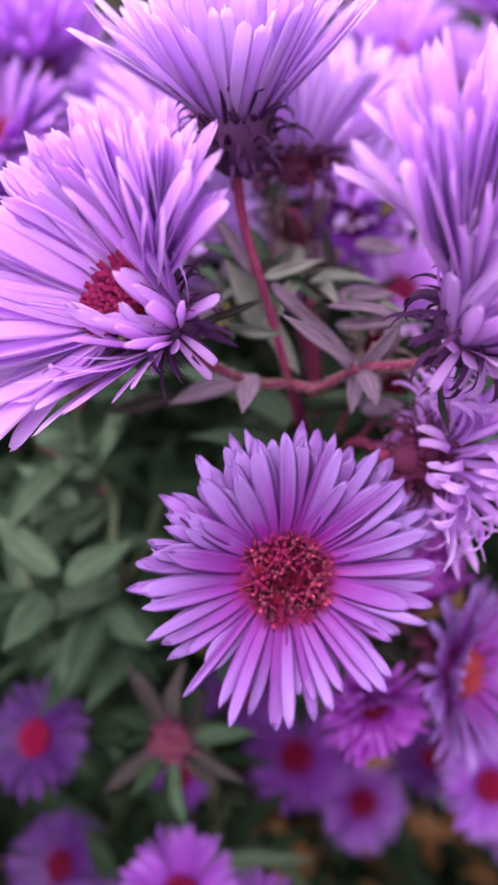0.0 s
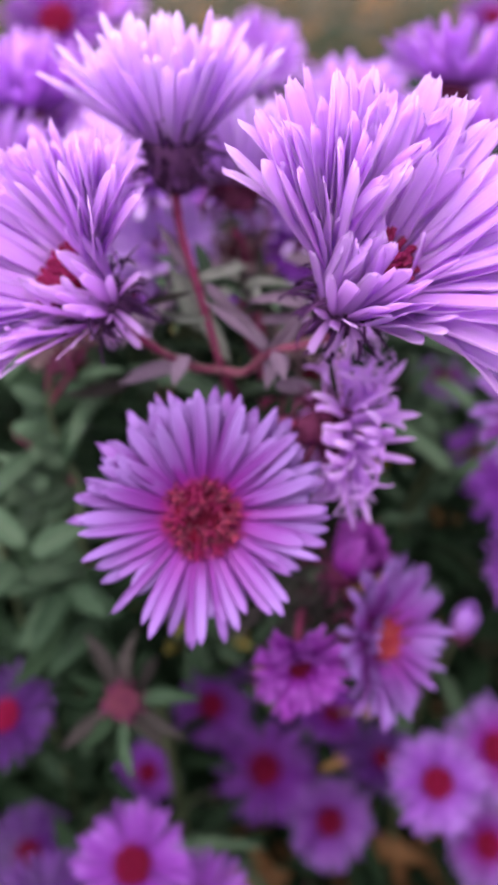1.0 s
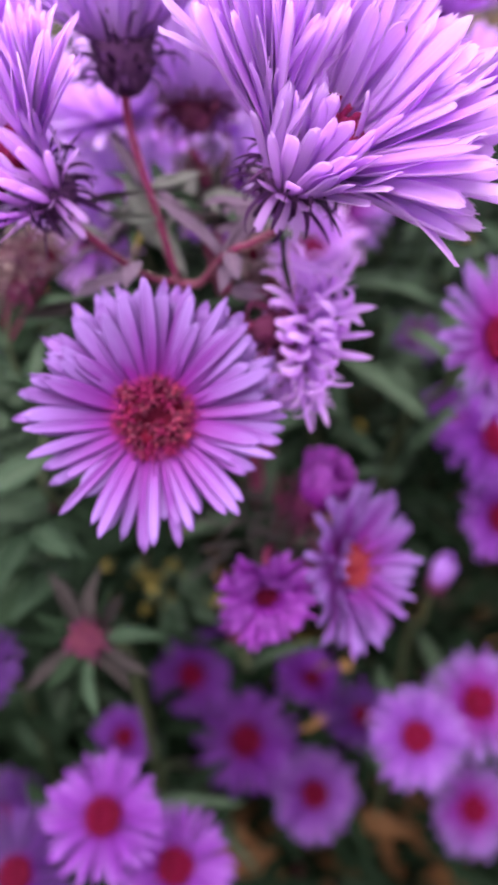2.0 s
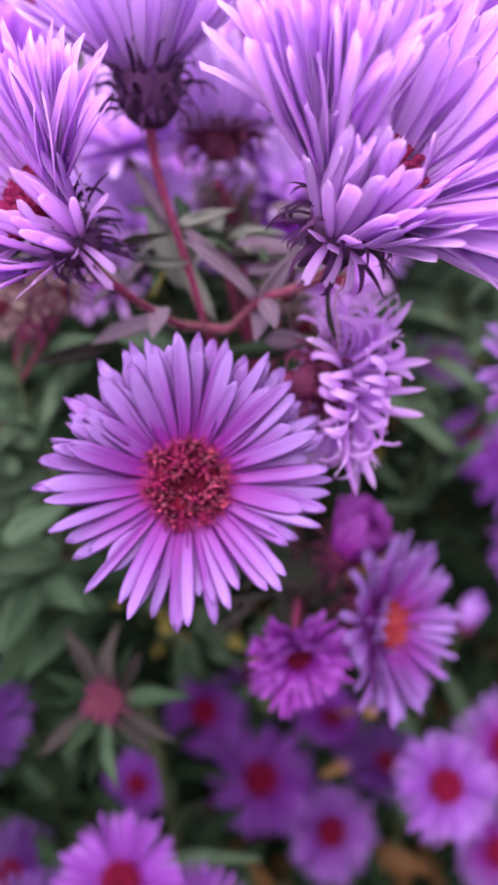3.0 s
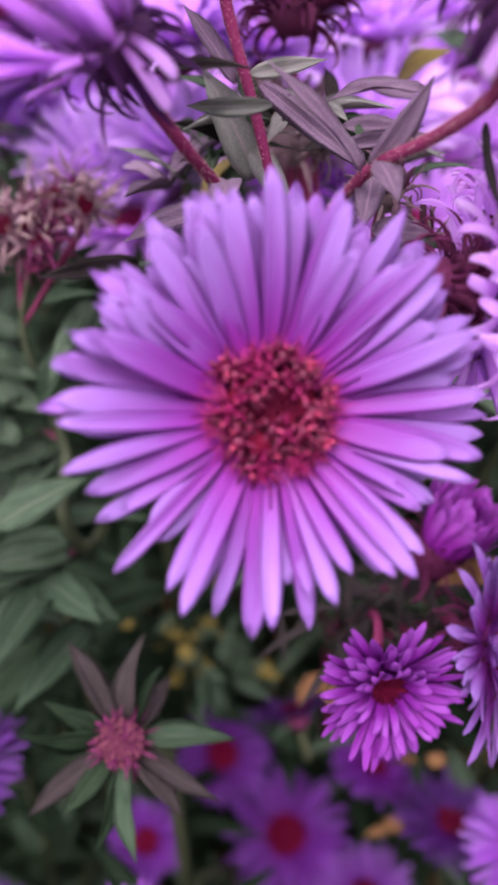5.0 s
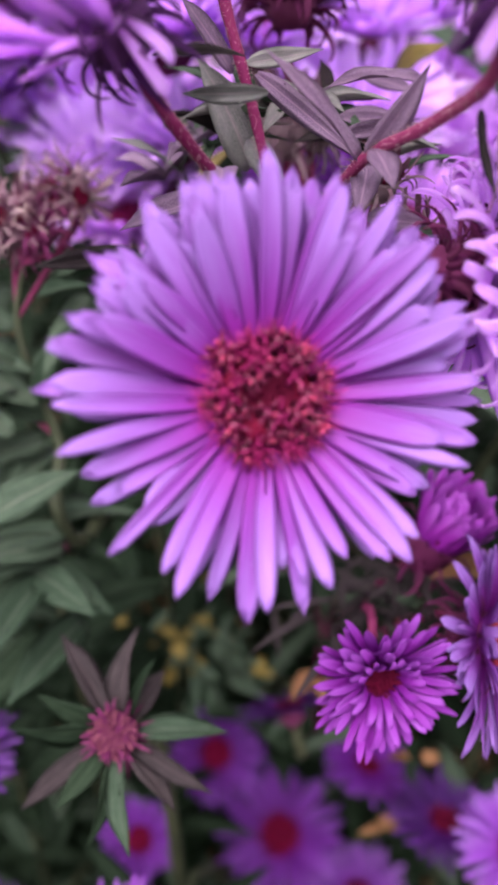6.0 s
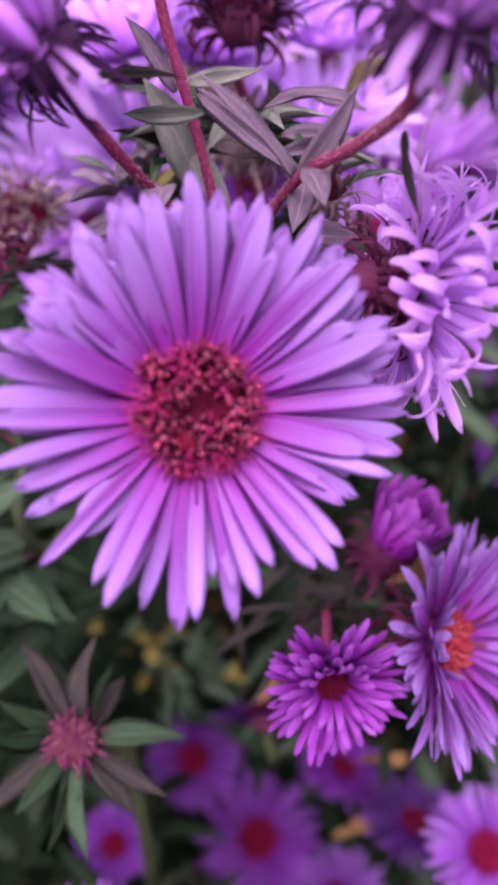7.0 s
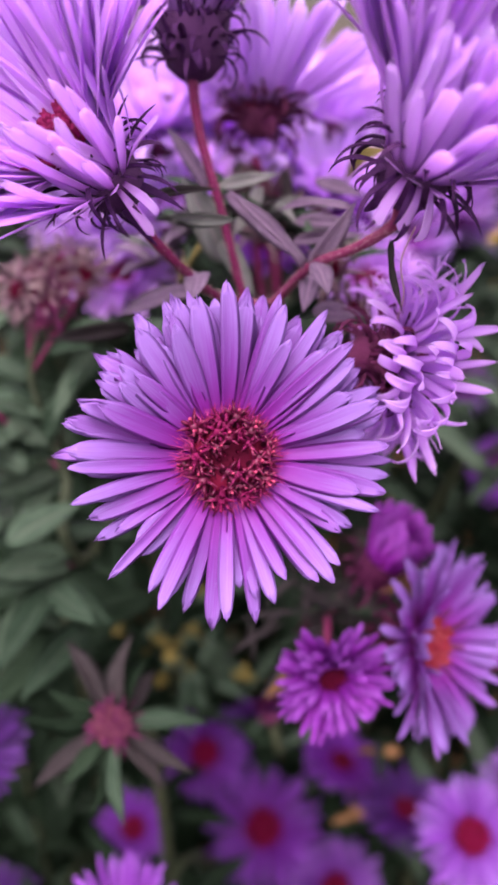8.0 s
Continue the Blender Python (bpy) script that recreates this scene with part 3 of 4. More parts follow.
ground_steps = [-800, -200, -50, -15, -6] + [i * 0.1 for i in range(-50, 51)] + [6, 15, 50, 200, 800]
ground = tagged(grid_sheet("ground", ground_steps, ground_steps, SOIL), "dark garden soil under the flowering plants", "ground", kind="structure")


def leaf_mass(name, spots, length, width, mat, seed, label, category, lift=0.5):
    """Many small leaves as one mesh: spots gives the place of each."""
    r = random.Random(seed)
    verts, faces, uvs = [], [], []
    prof = ((0, 0.05), (0.3, 0.85), (0.6, 0.8), (1.0, 0.03))
    for q in spots:
        a = r.uniform(0, 2 * math.pi)
        d = Vector((math.cos(a), math.sin(a), r.uniform(-0.6, 0.6) * lift)).normalized()
        side = d.cross(Vector((r.uniform(-0.4, 0.4), r.uniform(-0.4, 0.4), 1))).normalized()
        up = side.cross(d)
        ln, wd, dr = length * r.uniform(0.6, 1.2), width * r.uniform(0.7, 1.2), r.uniform(0.0, 0.5)
        k = len(verts)
        for v, w in prof:
            c = Vector(q) + d * ln * v - up * ln * dr * v * v
            for u in (-1, 0, 1):
                verts.append(c + side * wd * 0.5 * w * u + up * wd * 0.12 * abs(u) * w)
                uvs.append((0.5 + 0.5 * u, v))
        for i in range(3):
            for j in range(2):
                b = k + i * 3 + j
                faces.append((b, b + 1, b + 4, b + 3))
    me = bpy.data.meshes.new(name)
    me.from_pydata(verts, [], faces)
    layer = me.uv_layers.new(name="UVMap")
    for lp in me.loops:
        layer.data[lp.index].uv = uvs[lp.vertex_index]
    me.polygons.foreach_set("use_smooth", [True] * len(faces))
    me.materials.append(mat)
    return tagged(new(name, me), label, category, kind="stuff")


rg = random.Random(71)


def canopy(x, y):
    """Height of the green under the flowers: low in front, rising behind, then falling away, with unseen raised banks.
    """
    h = 0.64 + 0.26 * max(0.0, min(1.0, (y - 0.20) / 0.22)) - 0.30 * max(0.0, min(1.0, (y - 0.55) / 0.6))
    # side banks out of view, added to shade the lower flowers
    h += 0.27 * max(0.0, min(1.0, (abs(x - 0.01) - 0.12) / 0.06)) * max(0.0, min(1.0, (0.45 - y) / 0.2))
    # unseen growth behind the camera, added to block low light from the front
    if y < -0.12:
        h = 0.86
    return h + 0.05 * noise.noise(Vector((x * 7, y * 7, 5)))


def canopy_spots(n, x0, x1, y0, y1, deep, above=0.0):
    out = []
    while len(out) < n:
        x, y = rg.uniform(x0, x1), rg.uniform(y0, y1)
        # the bed has a rounded, ragged outline
        if ((2 * x - x0 - x1) / (x1 - x0)) ** 2 + ((2 * y - y0 - y1) / (y1 - y0)) ** 2 > 1.0 + 0.5 * noise.noise(Vector((x * 3, y * 3, 9))):
            continue
        z = canopy(x, y) + above - deep * rg.random() ** 1.5
        if z > 0.02:
            out.append((x, y, z))
    return out


leaf_mass("foliage", canopy_spots(26000, -0.62, 0.62, -0.55, 0.95, 0.38), 0.042, 0.011, LEAF_SHADED, 1, "dense lance-shaped aster foliage in shade-darkened green", "foliage")
leaf_mass("foliage", canopy_spots(11000, -1.9, 1.9, 0.45, 2.9, 0.45), 0.05, 0.013, LEAF_SHADED, 2, "green aster foliage farther back in the bed", "foliage")
leaf_mass("foliage", canopy_spots(130, -0.45, 0.45, 0.3, 0.9, 0.25), 0.020, 0.008, LEAF_YELLOW, 3, "yellowed leaves among the aster foliage", "foliage")
leaf_mass("foliage", [(rg.uniform(-0.03, 0.17), rg.uniform(0.16, 0.34), 0.57 + 0.07 * rg.random()) for _ in range(150)], 0.030, 0.014, LITTER_DARK, 8, "withered brown leaves among the aster stems", "foliage")
leaf_mass("foliage", [(rg.uniform(-0.22, -0.03), rg.uniform(0.20, 0.34), 0.84 - 0.3 * rg.random()) for _ in range(1300)], 0.034, 0.009, LEAF_SHADED, 6, "green leaves low in the bed, darkened as in shade", "foliage")

leaf_mass("foliage", [(rg.uniform(0.05, 0.12), rg.uniform(0.27, 0.35), rg.uniform(0.82, 0.93)) for _ in range(190)], 0.021, 0.0062, LEAF_MID, 9, "grey-green leaves beside the violet asters", "foliage")
leaf_mass("foliage", [(-0.0244 + rg.gauss(0, 0.012), 0.2163 + rg.gauss(0, 0.008), 0.8127 + rg.gauss(0, 0.005)) for _ in range(16)], 0.009, 0.0045, LEAF_OLIVE, 15, "olive-brown leaves low behind the open flower", "foliage")
leaf_mass("foliage", [(-0.0244 + rg.gauss(0, 0.012), 0.2163 + rg.gauss(0, 0.008), 0.8127 + rg.gauss(0, 0.005)) for _ in range(30)], 0.012, 0.004, LEAF_MID, 14, "grey-green leaves low behind the open flower", "foliage")
leaf_mass("foliage", [(x + rg.uniform(-0.004, 0.004), y + rg.uniform(-0.004, 0.004), z + rg.uniform(-0.004, 0.004)) for x, y, z in ((0.0412, 0.1673, 0.902), (0.01, 0.1829, 0.8467), (0.0378, 0.1883, 0.7786), (0.0412, 0.1814, 0.822)) for _ in range(2)], 0.008, 0.005, LITTER_DARK, 10, "small orange-brown leaves low among the stems", "foliage")
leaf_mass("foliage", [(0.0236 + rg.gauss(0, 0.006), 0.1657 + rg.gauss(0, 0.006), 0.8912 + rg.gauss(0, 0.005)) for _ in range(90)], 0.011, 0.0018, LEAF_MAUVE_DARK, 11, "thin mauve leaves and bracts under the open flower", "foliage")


def spread(n, cx, cy, reach):
    """Places round a centre, thinning out towards the edge."""
    out = []
    for _ in range(n):
        a, d = rg.uniform(0, 2 * math.pi), reach * rg.random() * rg.random() ** 0.3
        out.append((cx + d * math.cos(a), cy + d * math.sin(a)))
    return out


leaf_mass("foliage", [(x, y, 0.26 * rg.random() ** 0.6) for x, y in spread(3200, 0.1, 3.0, 2.4)], 0.09, 0.03, LEAF_SHADED, 7, "dark green undergrowth at the back of the bed", "foliage")
leaf_mass("leaf_litter", [(x, y, ground_height(x, y) + 0.012) for x, y in spread(11000, 0.0, 2.0, 6.5)], 0.07, 0.045, LITTER, 4, "brown and orange fallen leaves on the soil", "fallen leaves", 0.4)


def stalks(spots, seed, label):
    """Many thin stalks from the soil up into the foliage, as one mesh."""
    r = random.Random(seed)
    verts, faces = [], []
    for x, y, z in spots:
        fx, fy = x + r.uniform(-0.06, 0.06), y + r.uniform(-0.06, 0.06)
        for k in range(5):
            v = k / 4
            c = (fx + (x - fx) * v * v, fy + (y - fy) * v * v, -0.02 + (z + 0.02) * v)
            w = 0.0026 * (1 - 0.6 * v)
            base = len(verts)
            verts += [(c[0] + w, c[1], c[2]), (c[0], c[1] + w, c[2]), (c[0] - w, c[1], c[2]), (c[0], c[1] - w, c[2])]
            if k:
                faces += [(base - 4 + q, base - 4 + (q + 1) % 4, base + (q + 1) % 4, base + q) for q in range(4)]
    me = bpy.data.meshes.new("plant_stalks")
    me.from_pydata(verts, [], faces)
    me.polygons.foreach_set("use_smooth", [True] * len(faces))
    me.materials.append(STEM_GREEN)
    return tagged(new("plant_stalks", me), label, "plant stems", kind="stuff")


stalks(canopy_spots(420, -0.60, 0.60, -0.5, 0.9, 0.05, -0.08), 12, "thin green aster stalks under the foliage")
stalks(canopy_spots(520, -1.8, 1.8, 0.5, 2.8, 0.05, -0.08), 13, "thin green aster stalks farther back")

# ---- the near spray of flowers ----
NODE = (0.0050, 0.1623, 0.9632)

branch = tagged(new("aster_branch"), "wine-red hairy aster stem with grey-green leaves", "plant stem")
branch.matrix_basis = pose(0.03, 0.34, 0.0)
binv = branch.matrix_basis.inverted()
part("stem", tube("stem", [binv @ Vector(p) for p in (NODE, (0.006, 0.170, 0.950), (0.009, 0.21, 0.88), (0.014, 0.28, 0.75), (0.03, 0.34, -0.02))], 0.0008, 0.0028, STEM_RED, 10), branch)
for base, tip, width, mat, droop, roll, var in (
    ((0.0154, 0.1554, 0.9724), (0.0047, 0.1514, 0.9855), 0.0027, LEAF_MAUVE, 12, 25, 0),
    ((0.0162, 0.1546, 0.9733), (0.0234, 0.1545, 0.9827), 0.0034, LEAF_MAUVE, 10, 30, 1),
    ((0.0219, 0.1583, 0.9809), (0.0104, 0.1641, 0.9791), 0.0018, LEAF_MAUVE, 45, 10, 2),
    ((0.0047, 0.1535, 0.9802), (-0.0060, 0.1573, 0.9773), 0.0022, LEAF_PALE, 25, -30, 3),
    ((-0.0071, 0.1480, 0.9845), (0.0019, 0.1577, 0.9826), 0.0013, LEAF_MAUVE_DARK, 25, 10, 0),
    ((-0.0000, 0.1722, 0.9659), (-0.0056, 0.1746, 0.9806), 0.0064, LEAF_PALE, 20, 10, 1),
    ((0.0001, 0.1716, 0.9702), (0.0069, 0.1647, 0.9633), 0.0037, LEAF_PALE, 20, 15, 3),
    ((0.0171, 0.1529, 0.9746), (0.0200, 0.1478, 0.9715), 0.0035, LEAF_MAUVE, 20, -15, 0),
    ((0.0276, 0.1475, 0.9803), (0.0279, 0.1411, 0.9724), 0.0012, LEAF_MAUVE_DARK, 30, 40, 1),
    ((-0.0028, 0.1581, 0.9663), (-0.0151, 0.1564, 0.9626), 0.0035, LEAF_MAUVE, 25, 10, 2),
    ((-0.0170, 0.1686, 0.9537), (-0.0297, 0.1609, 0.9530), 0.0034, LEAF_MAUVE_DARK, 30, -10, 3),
    ((0.0001, 0.1677, 0.9805), (0.0092, 0.1726, 0.9827), 0.0024, LEAF_PALE, -30, 20, 0),
    ((-0.0022, 0.1708, 0.9787), (-0.0100, 0.1786, 0.9871), 0.0026, LEAF_MAUVE, 20, 0, 2),
    ((0.0123, 0.1682, 0.9717), (0.0244, 0.1680, 0.9733), 0.0021, LEAF_MAUVE, 35, 10, 3),
    ((0.0016, 0.1675, 0.9794), (0.0156, 0.1592, 0.9709), 0.0030, LEAF_MAUVE, 10, 25, 0),
    ((0.0169, 0.1544, 0.9660), (0.0245, 0.1563, 0.9642), 0.0035, LEAF_MAUVE, 20, 0, 2),
    ((-0.0007, 0.1539, 0.9714), (0.0004, 0.1462, 0.9700), 0.0040, LEAF_MAUVE, 15, 0, 3),
    ((0.0164, 0.1593, 0.9709), (0.0160, 0.1503, 0.9673), 0.0037, LEAF_MAUVE, 15, 0, 0),
    ((0.0142, 0.1887, 0.9756), (0.0238, 0.1925, 0.9719), 0.0029, LEAF_MAUVE, 25, 0, 1),
    ((0.0116, 0.1767, 0.9720), (0.0228, 0.1794, 0.9709), 0.0027, LEAF_MAUVE, 25, 0, 2),
):
    leaf_between(branch, base, tip, width, mat, droop, roll, var, (0.1, -0.75, 0.6))
leaf_between(branch, (-0.013, 0.192, 0.953), (-0.004, 0.186, 0.965), 0.007, LEAF_OLIVE, 25, 40, 1)
leaf_between(branch, (0.019, 0.215, 0.969), (0.027, 0.208, 0.976), 0.008, LEAF_OLIVE, 25, 40, 2)
rb = random.Random(5)
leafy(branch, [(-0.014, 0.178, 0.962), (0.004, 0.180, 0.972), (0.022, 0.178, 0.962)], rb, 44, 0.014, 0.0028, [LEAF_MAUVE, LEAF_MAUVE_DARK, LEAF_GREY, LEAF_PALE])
leafy(branch, [(0.006, 0.170, 0.950), (0.009, 0.21, 0.88), (0.014, 0.28, 0.75)], rb, 16, 0.035, 0.008, [LEAF_GREY, LEAF_SHADED])

# the outer petals of the open flower, one by one, then the shorter ones between and behind them
OUTER = ((111, 18.8), (106, 18.3), (96, 19.4), (87, 18.4), (76, 18.2), (68, 17.5), (62, 19.0), (50, 18.1), (40, 16.8), (26, 18.1), (17, 17.4), (2, 16.8), (-9, 16.8), (-23, 16.6), (-31, 14.2), (-41, 16.0), (-48, 17.1), (-54, 15.8), (-69, 13.7),
         (-73, 15.6), (-80, 17.2), (-89, 16.9), (-97, 17.8), (-105, 16.3), (-114, 17.8), (-124, 16.1), (-137, 17.6), (-146, 15.8), (-153, 15.5), (-164, 17.5), (-171, 17.2), (180, 18.1), (169, 17.3), (161, 17.0), (150, 16.3), (142, 17.9), (128, 18.3), (120, 16.8))
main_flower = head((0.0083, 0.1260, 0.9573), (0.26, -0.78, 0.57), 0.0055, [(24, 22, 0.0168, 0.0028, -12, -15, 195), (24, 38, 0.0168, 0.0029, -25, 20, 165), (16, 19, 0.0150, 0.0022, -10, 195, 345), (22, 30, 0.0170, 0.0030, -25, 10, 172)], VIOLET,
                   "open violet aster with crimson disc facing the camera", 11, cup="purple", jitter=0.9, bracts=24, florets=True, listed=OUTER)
stem_to(main_flower, [(0.006, 0.146, 0.945), (0.0065, 0.162, 0.935), (0.0085, 0.185, 0.90)], 0.0008, 0.0010, STEM_RED, disc_r=0.0055)

HAIR = mottled("stem_hair", (0.30, 0.16, 0.19), (0.45, 0.28, 0.30), (0.62, 0.45, 0.46), 60, 0.6, 0.4)


def hairs(thing, line, radius, count, seed):
    """Fine pale hairs along a stem, as one part."""
    r = random.Random(seed)
    pts = spline(line, 12)
    bm = bmesh.new()
    for _ in range(count):
        i = r.randrange(len(pts) - 1)
        q = pts[i].lerp(pts[i + 1], r.random())
        d = (pts[i + 1] - pts[i]).normalized()
        o = d.orthogonal().normalized()
        o.rotate(Matrix.Rotation(r.uniform(0, 2 * math.pi), 3, d))
        way = (o + d * r.uniform(-0.5, 0.5)).normalized()
        s = way.cross(d).normalized() * 0.000028
        at = q + o * radius * 0.9
        v = [bm.verts.new(c) for c in (at - s, at + s, at + d * 0.00004, at + way * r.uniform(0.0004, 0.0009))]
        for f in ((0, 1, 3), (1, 2, 3), (2, 0, 3)):
            bm.faces.new([v[k] for k in f])
    inv = thing.matrix_basis.inverted()
    bmesh.ops.transform(bm, matrix=inv, verts=bm.verts)
    return tagged(part("stem_hairs", mesh_of(bm, "stem_hairs", HAIR), thing, None, "fine pale hairs"), kind="stuff")


top_flower = head((-0.0048, 0.1750, 1.0070), (-0.05, 0.10, 1.0), 0.0058, [(16, 82, 0.0205, 0.0025, -4), (22, 70, 0.0215, 0.0026, -6), (28, 58, 0.0220, 0.0028, -6), (38, 45, 0.0222, 0.0029, 0)], PALE,
                  "pale lilac aster seen from the side above its dark cup", 12, cup="purple", bracts=78, bract_len=1.1, jitter=1.2, root=0.84, drop=0.36, bract_up=14, tilt=(10, -85), fold=7, blunt=True)
stem_to(top_flower, [(-0.0043, 0.1719, 0.9955), (-0.0030, 0.1695, 0.9880), (0.0012, 0.1655, 0.9760), NODE], 0.0009, 0.00065, STEM_RED, disc_r=0.0058)
hairs(top_flower, [(-0.0043, 0.1719, 0.9955), (-0.0030, 0.1695, 0.9880), (0.0012, 0.1655, 0.9760), NODE], 0.00072, 900, 1)

left_flower = head((-0.0145, 0.1392, 0.9943), (-0.58, -0.40, 0.71), 0.0056, [(30, 60, 0.0190, 0.0032, 2, 5, 225, 0.15), (44, 48, 0.0205, 0.0033, 2, 5, 222, 0.2), (54, 38, 0.0212, 0.0034, 0, 0, 234, 0.2), (48, 28, 0.0208, 0.0034, -4, 0, 232, 0.2), (26, 18, 0.0195, 0.0032, -8, 90, 215, 0.2),
                   (5, 74, 0.0140, 0.0018, 24, -80, 10), (6, 64, 0.0148, 0.0018, 24, -105, 10), (7, 54, 0.0142, 0.0018, 18, -120, 8), (13, 44, 0.0180, 0.0024, 4, -150, -95), (6, 40, 0.0110, 0.0018, 10, -110, 15), (2, 30, 0.0042, 0.0018, -10, -80, -20), (2, -35, 0.0070, 0.0015, -50, -70, -30)], LILAC,
                   "lilac aster with petals folded over its crimson disc", 13, disc="pink", cup="purple", bracts=40, bract_len=1.1, drop=0.75, deep=0.85, root=0.85, cup_r=0.85, jitter=1.6, blunt=True)
stem_to(left_flower, [(-0.0068, 0.1432, 0.9830), (-0.0028, 0.1507, 0.9735), (0.001, 0.158, 0.966), NODE], 0.0008, 0.00065, STEM_RED, disc_r=0.0058, first=-2.1)
hairs(left_flower, [(-0.0068, 0.1432, 0.9830), (-0.0028, 0.1507, 0.9735), (0.001, 0.158, 0.966), NODE], 0.0007, 700, 2)

right_flower = head((0.0332, 0.1364, 1.0015), (0.38, -0.29, 0.88), 0.0060, [(40, 70, 0.0232, 0.0032, 4, -30, 200, 0.6), (48, 58, 0.0248, 0.0033, 2, -35, 200, 0.65), (54, 46, 0.0256, 0.0034, 0, -40, 195, 0.65), (48, 35, 0.0250, 0.0035, -4, -45, 185, 0.65), (28, 22, 0.0232, 0.0033, -8, -40, 110, 0.65),
                    (13, 82, 0.0178, 0.0026, 8, -185, -35), (14, 72, 0.0182, 0.0026, 8, -190, -30), (14, 61, 0.0170, 0.0026, 4, -195, -30), (9, 50, 0.0150, 0.0024, 4, -195, -30), (3, 25, 0.0045, 0.0020, -10, -140, -70), (3, -40, 0.0070, 0.0014, -50, -115, -60)], LILAC,
                    "large full lilac aster with a half-hidden crimson disc", 14, disc="pink", cup="purple", tilt=(9, 190), bracts=40, bract_len=1.1, drop=1.0, deep=0.9, root=0.78, cup_r=0.85, jitter=1.8, blunt=True)
stem_to(right_flower, [(0.0275, 0.1450, 0.9835), (0.0225, 0.150, 0.978), (0.0161, 0.1548, 0.9730), (0.010, 0.160, 0.9645), NODE], 0.0008, 0.00065, STEM_RED, disc_r=0.0062, first=-2.3)
hairs(right_flower, [(0.0275, 0.1450, 0.9835), (0.0225, 0.150, 0.978), (0.0161, 0.1548, 0.9730), (0.010, 0.160, 0.9645), NODE], 0.0007, 900, 3)

# a pale dry thread that hangs from the large flower
inv = right_flower.matrix_basis.inverted()
part("dry_thread", tube("dry_thread", [inv @ Vector(q) for q in ((0.0300, 0.1400, 0.9850), (0.0288, 0.1412, 0.9800), (0.0297, 0.1425, 0.9745), (0.0290, 0.1440, 0.9690))], 0.00012, 0.00008, HAIR, 5), right_flower, None, "thin pale dry thread")

# long dark bracts that hang under the two full flowers
for flower, seed, long in ((left_flower, 51, 0.8), (right_flower, 52, 1.1)):
    rh = random.Random(seed)
    for k in range(7):
        m = pose(0, 0, -0.0095, 0, 0, 51 * k + rh.uniform(-12, 12)) @ pose(0, 0.0022, 0, rh.uniform(-60, -15), rh.uniform(-25, 25), 0) @ Matrix.Scale(rh.uniform(0.0065, 0.0110) * long, 4) @ Matrix.Diagonal((1.4, 1, 1, 1))
        part("bract", rh.choice(BRACTS[:2]), flower, m)

back_flower = head((0.0022, 0.2040, 0.9850), (0.02, 0.55, 0.83), 0.0060, [(38, 54, 0.021, 0.0024, 0), (46, 34, 0.022, 0.0025, 0)], PALE,
                   "lilac aster turned away behind the red stem", 15, cup="wine", bracts=110, bract_len=1.5, bract_up=32, deep=0.45, cup_r=0.75, blunt=True)
stem_to(back_flower, [(0.003, 0.207, 0.965), (0.006, 0.215, 0.93), (0.012, 0.25, 0.80)], 0.0009, 0.0012, STEM_RED)

curly_flower = head((0.0305, 0.1470, 0.9622), (0.90, 0.20, -0.18), 0.0055, [(40, 58, 0.0136, 0.0015, 0), (46, 38, 0.0144, 0.0016, 0), (44, 14, 0.0135, 0.0015, 0), (30, -12, 0.0108, 0.0014, 0)], LILAC,
                    "fading lilac aster with curled, withering petals", 16, disc="pink", cup="wine", bracts=120, bract_len=1.35, bract_up=20, cup_r=0.66, deep=0.8, jitter=2.6, bends=(-220, -220, -150, -150, -90, -90, -50, -10, 12, 110))
stem_to(curly_flower, [(0.0215, 0.149, 0.961), (0.015, 0.17, 0.94), (0.011, 0.22, 0.85)], 0.0008, 0.0011, STEM_RED)

bud_flower = head((0.0338, 0.1655, 0.9075), (0.40, 0.05, 0.90), 0.0046, [(22, 86, 0.0110, 0.0022, 4), (28, 78, 0.0112, 0.0023, 12), (30, 68, 0.0108, 0.0023, 25)], MAGENTA_BUD,
                  "half-open magenta aster bud in a dark cup", 17, disc="dark", cup="wine", bracts=30, jitter=1.4)
stem_to(bud_flower, [(0.031, 0.168, 0.90), (0.026, 0.19, 0.87), (0.02, 0.26, 0.78)], 0.0007, 0.0010, STEM_RED, disc_r=0.004)

pale_bud = head((0.0723, 0.2107, 0.8330), (0.20, 0.10, 0.97), 0.0036, [(12, 84, 0.0110, 0.0030, 24), (12, 78, 0.0110, 0.0030, 30)], MAUVE,
                "closed pale lilac aster bud on its stem", 27, disc="dark", cup="far", jitter=0.6)
stem_to(pale_bud, [(0.070, 0.214, 0.81), (0.066, 0.23, 0.70), (0.07, 0.25, -0.02)], 0.0007, 0.0020, STEM_GREEN, disc_r=0.0036)

small_flower = head((0.0246, 0.1385, 0.9014), (0.24, -0.86, 0.45), 0.0027, [(18, 74, 0.0062, 0.0014, -90), (26, 58, 0.0090, 0.0016, -50), (32, 38, 0.0102, 0.0017, -25), (26, 16, 0.0100, 0.0016, -10)], MAGENTA,
                    "small half-open magenta aster with a dark centre", 18, disc="dark", cup="wine", bracts=22, jitter=1.8, tilt=(14, 100))
stem_to(small_flower, [(0.023, 0.155, 0.898), (0.022, 0.18, 0.87), (0.018, 0.25, 0.78)], 0.0007, 0.0010, STEM_RED, disc_r=0.003)

